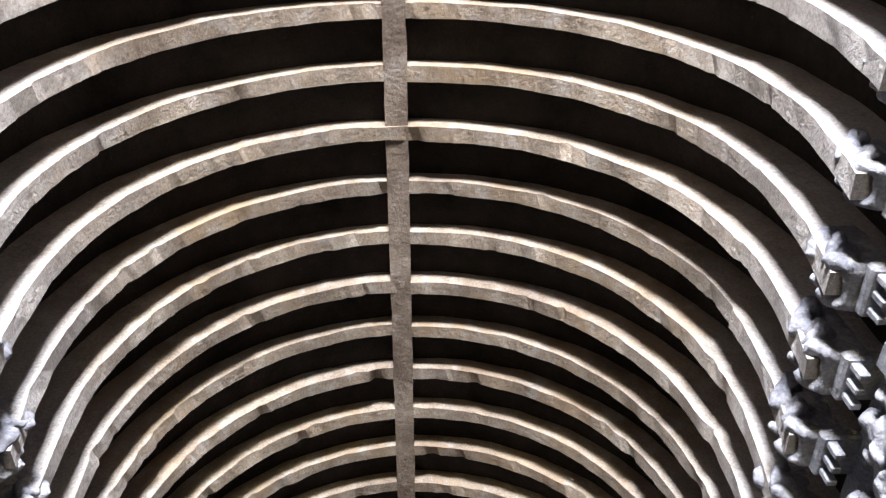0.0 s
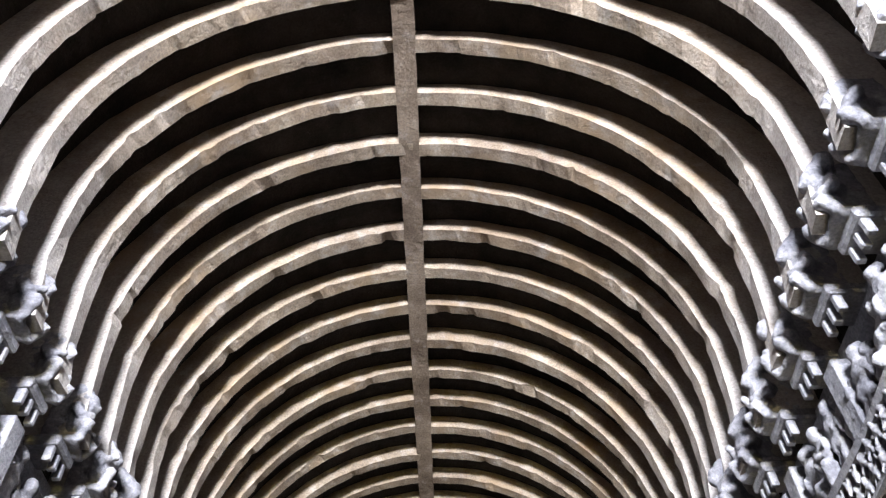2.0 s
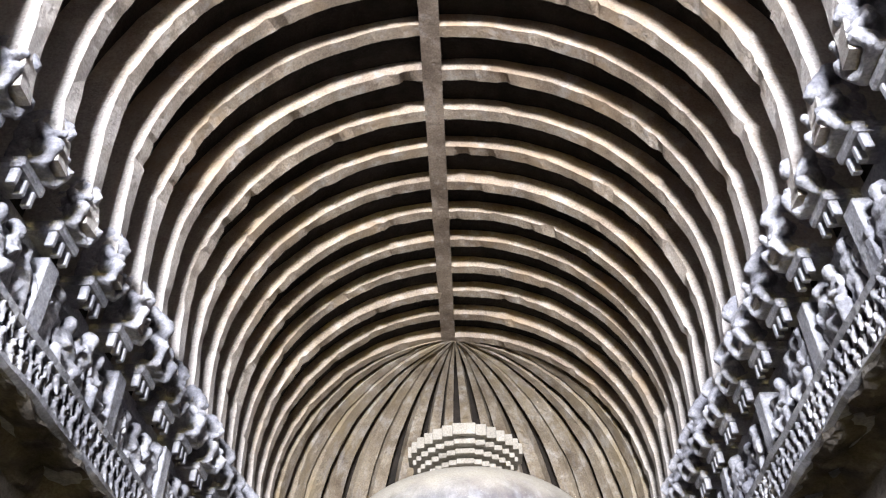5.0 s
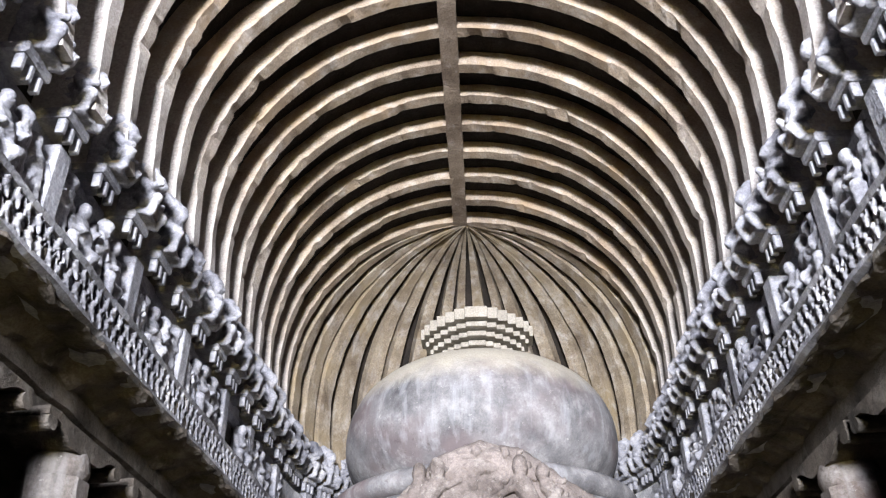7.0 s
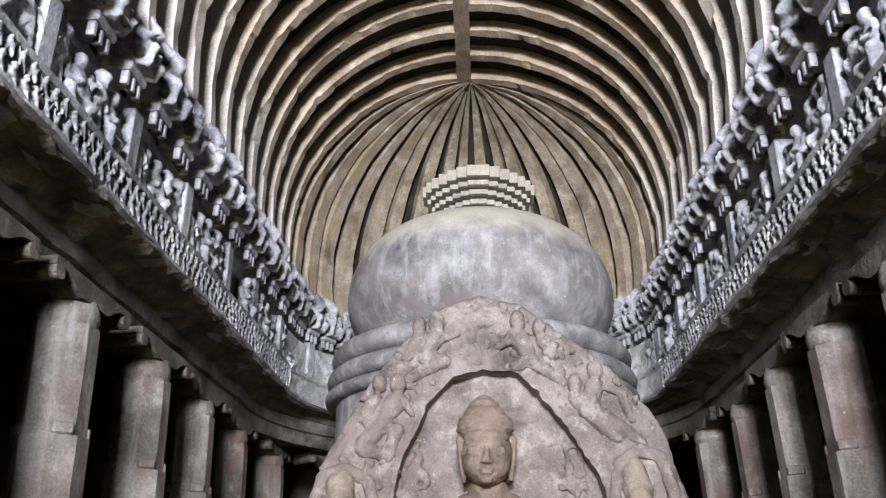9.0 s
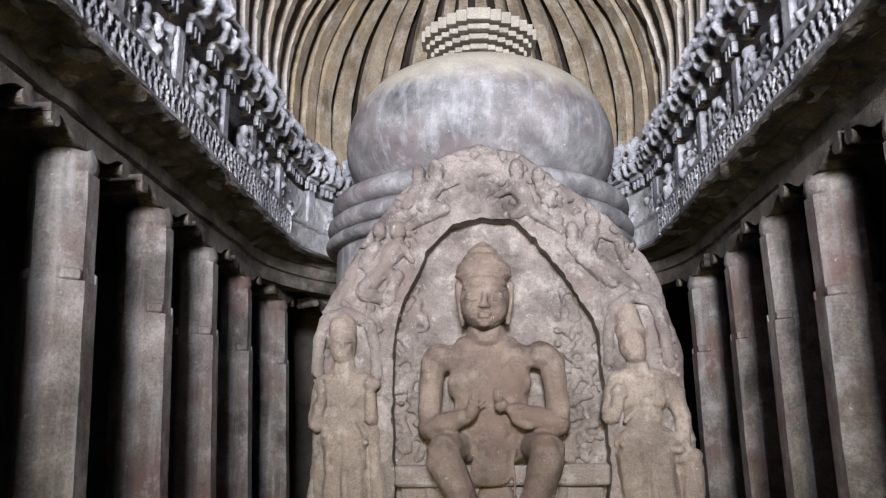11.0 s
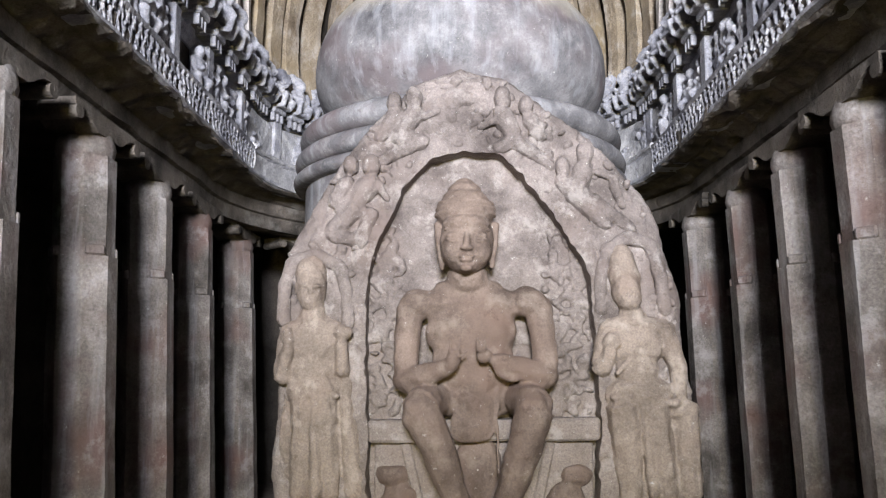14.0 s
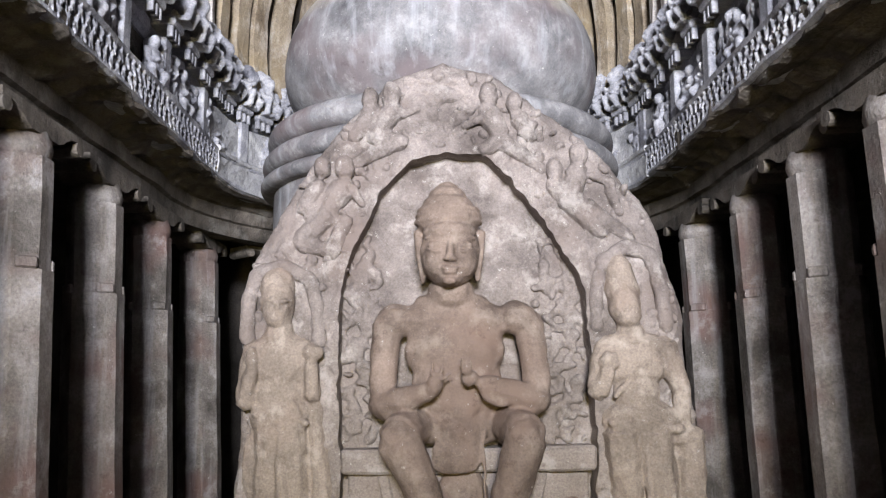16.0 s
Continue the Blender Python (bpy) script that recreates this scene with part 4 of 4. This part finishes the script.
def kind_rider(s):
    """A thick-set bearer that squats at the foot of a rib with arms and knees forward."""
    return [("e", (0.09 * s, -0.22, 0.74), (0.12, 0.13, 0.15)), ("e", (0.09 * s, -0.33, 0.72), (0.05, 0.06, 0.05)), ("e", (0.09 * s + 0.1, -0.2, 0.8), (0.06, 0.08, 0.09)), ("e", (0.09 * s - 0.1, -0.2, 0.8), (0.06, 0.08, 0.09)),
            ("e", (0.02 * s, -0.12, 0.5), (0.2, 0.16, 0.2)), ("e", (-0.05 * s, -0.15, 0.34), (0.19, 0.17, 0.16)),
            ("c", (-0.2, -0.1, 0.6), (-0.29, -0.2, 0.42), 0.07, 0.06), ("c", (-0.29, -0.2, 0.42), (-0.16, -0.34, 0.5 + 0.1 * s), 0.055, 0.05), ("c", (0.2, -0.1, 0.6), (0.3, -0.18, 0.5 - 0.12 * s), 0.07, 0.06), ("c", (0.3, -0.18, 0.5 - 0.12 * s), (0.14, -0.34, 0.36), 0.055, 0.05),
            ("c", (-0.1, -0.12, 0.24), (-0.22, -0.34, 0.3), 0.09, 0.08), ("c", (-0.22, -0.34, 0.3), (-0.2, -0.28, 0.06), 0.07, 0.06), ("c", (0.1, -0.12, 0.24), (0.2, -0.36, 0.2), 0.09, 0.08), ("c", (0.2, -0.36, 0.2), (0.24, -0.26, 0.04), 0.07, 0.06),
            ("e", (0.07 * s, -0.1, 0.93), (0.15, 0.13, 0.09)), ("e", (0.2 * s, -0.05, 0.95), (0.1, 0.1, 0.12)), ("b", (0, -0.12, 0.03), (0.5, 0.36, 0.08)), ("b", (0, 0.1, 0.5), (0.3, 0.3, 1.0))]


STAND = [blobs(fuller(kind_standing(l), 1.12), 0.024, FRIEZE, "relief_statue", 0.03, 8) for l in (-1, 0.6, 1.3)]
SEAT = [blobs(fuller(kind_seated(), 1.08), 0.026, FRIEZE, "relief_statue", 0.02, 6)]
DWARF = [blobs(kind_dwarf(s), 0.055, FRIEZE, "dwarf_relief", 0.035, 5 + i) for i, s in enumerate((-1, 1, 0.3))]
RIDER = [blobs(fuller(kind_rider(s), 1.22), 0.022, FRIEZE, "rib_bearer_statue", 0.022, 7 + i) for i, s in enumerate((-1, 1, 0.2, -0.4))]


def on_wall(s, d):
    """Place on the hall's horseshoe: s metres along it from the left front, d from its middle line. Gives x, y, turn."""
    straight, bend = CY - Y_NEAR, math.pi * d
    if s < straight:
        return -d, Y_NEAR + s, 90
    if s < straight + math.pi * 2.9:
        a = math.pi - (s - straight) / 2.9
        return d * math.cos(a), CY + d * math.sin(a), 90 - math.degrees(math.pi - a)
    return d, CY - (s - straight - math.pi * 2.9), -90


Y_NEAR = 0.4
TOTAL = 2 * (CY - Y_NEAR) + math.pi * 2.9


def put(name, me, x, y, z, turn, size, label, category, group="", wide=1.0):
    ob = new(name, me)
    ob.matrix_world = pose(x, y, z, 0, 0, turn) @ Matrix.Diagonal((size * wide, size, size, 1))
    return tagged(ob, label, category, group)


rng = random.Random(11)
BROKEN = 9.99 - Y_NEAR   # where a panel of the left frieze has fallen out
# the great panels: pilasters with groups of figures between them
s, bay = 0.3, 0
while s < TOTAL - 0.4:
    x, y, t = on_wall(s, 3.1)
    bm = bmesh.new()
    box(bm, (0, 0, 0.32), (0.2, 0.26, 0.66), bevel=0.012)
    rough_up(bm, 0.008, 5, bay)
    ob = thing("pilaster", bm, FRIEZE, "flat pale stone pilaster between carved panels", "pilaster", "pilasters of the frieze")
    ob.matrix_world = pose(x, y, 5.1, 0, 0, t)
    width = rng.choice((1.25, 1.45, 1.6))
    row = [("stand", 0.15), ("stand", 0.29), ("seat", 0.5), ("stand", 0.7), ("stand", 0.85)] if bay % 3 else [("stand", 0.16), ("seat", 0.36), ("stand", 0.54), ("seat", 0.73), ("stand", 0.9)]
    for what, f in row:
        place = s + f * width
        if 12.7 < place < 16.8 and what == "stand" and f < 0.6 or abs(place - BROKEN) < 0.3:
            continue
        x, y, t = on_wall(s + f * width, 3.03 + rng.uniform(0, 0.07))
        me = rng.choice(STAND) if what == "stand" else SEAT[0]
        put("relief_statue", me, x, y, 5.09, t + rng.uniform(-14, 14), rng.uniform(0.52, 0.66), "small pale standing figure carved in the frieze" if what == "stand" else "small pale seated figure carved in the frieze", "statue", "figures of the frieze", wide=rng.uniform(0.9, 1.2))
    s += width
    bay += 1

# bearers at the feet of the ribs, each on a bracket with three tooth blocks
feet = [(-2.95, CY - 0.668 * k, 90) for k in range(22)] + [(2.95, CY - 0.668 * k, -90) for k in range(22)]
feet += [(2.98 * math.cos(math.pi * i / N_APSE), CY + 2.98 * math.sin(math.pi * i / N_APSE), 180 - (90 - 180 * i / N_APSE) + 180 - 180) for i in range(1, N_APSE)]


def make_bracket():
    root = empty("rib_bracket", "pale stone bracket with tooth blocks under a rib", "bracket", "brackets under the ribs")
    bm = bmesh.new()
    box(bm, (0, 0.14, 0.06), (0.36, 0.46, 0.1), bevel=0.02)
    part("ledge", bm, FRIEZE, root)
    for i in range(3):
        bm = bmesh.new()
        box(bm, (-0.12 + 0.12 * i, -0.02, -0.05), (0.05, 0.07, 0.14), bevel=0.008)
        part("tooth", bm, FRIEZE, root)
    return root


first = None
for i, (x, y, t) in enumerate(feet):
    if i >= 44:
        t = math.degrees(math.atan2(y - CY, x)) - 90
    m = pose(x, y, 5.86, 0, 0, t)
    if first is None:
        first = make_bracket()
        first.matrix_basis = m
    else:
        copy_thing(first, m)
    put("rib_bearer_statue", RIDER[rng.randrange(4)], x, y, 5.95, t + rng.uniform(-12, 12), rng.uniform(0.54, 0.66), "weathered pale figure crouching at the foot of a rib", "statue", "bearers at the feet of the ribs", wide=rng.uniform(0.85, 1.1))

# two rows of dwarfs in the lower band
band = empty("dwarf_band", "lower frieze band crowded with small carved dwarfs", "frieze")
s = 0.1
while s < TOTAL:
    for row in (0, 1):
        if 12.37 < s < 17.2:
            continue
        x, y, t = on_wall(s + 0.07 * row, 2.93)
        me = DWARF[rng.randrange(3)]
        m = pose(x, y, 4.72 + 0.155 * row, 0, 0, t + rng.uniform(-20, 20)) @ Matrix.Diagonal((0.19, 0.2, rng.uniform(0.17, 0.2), 1))
        ob = new("dwarf_relief", me)
        ob.parent = band
        ob.matrix_world = m
    s += 0.152
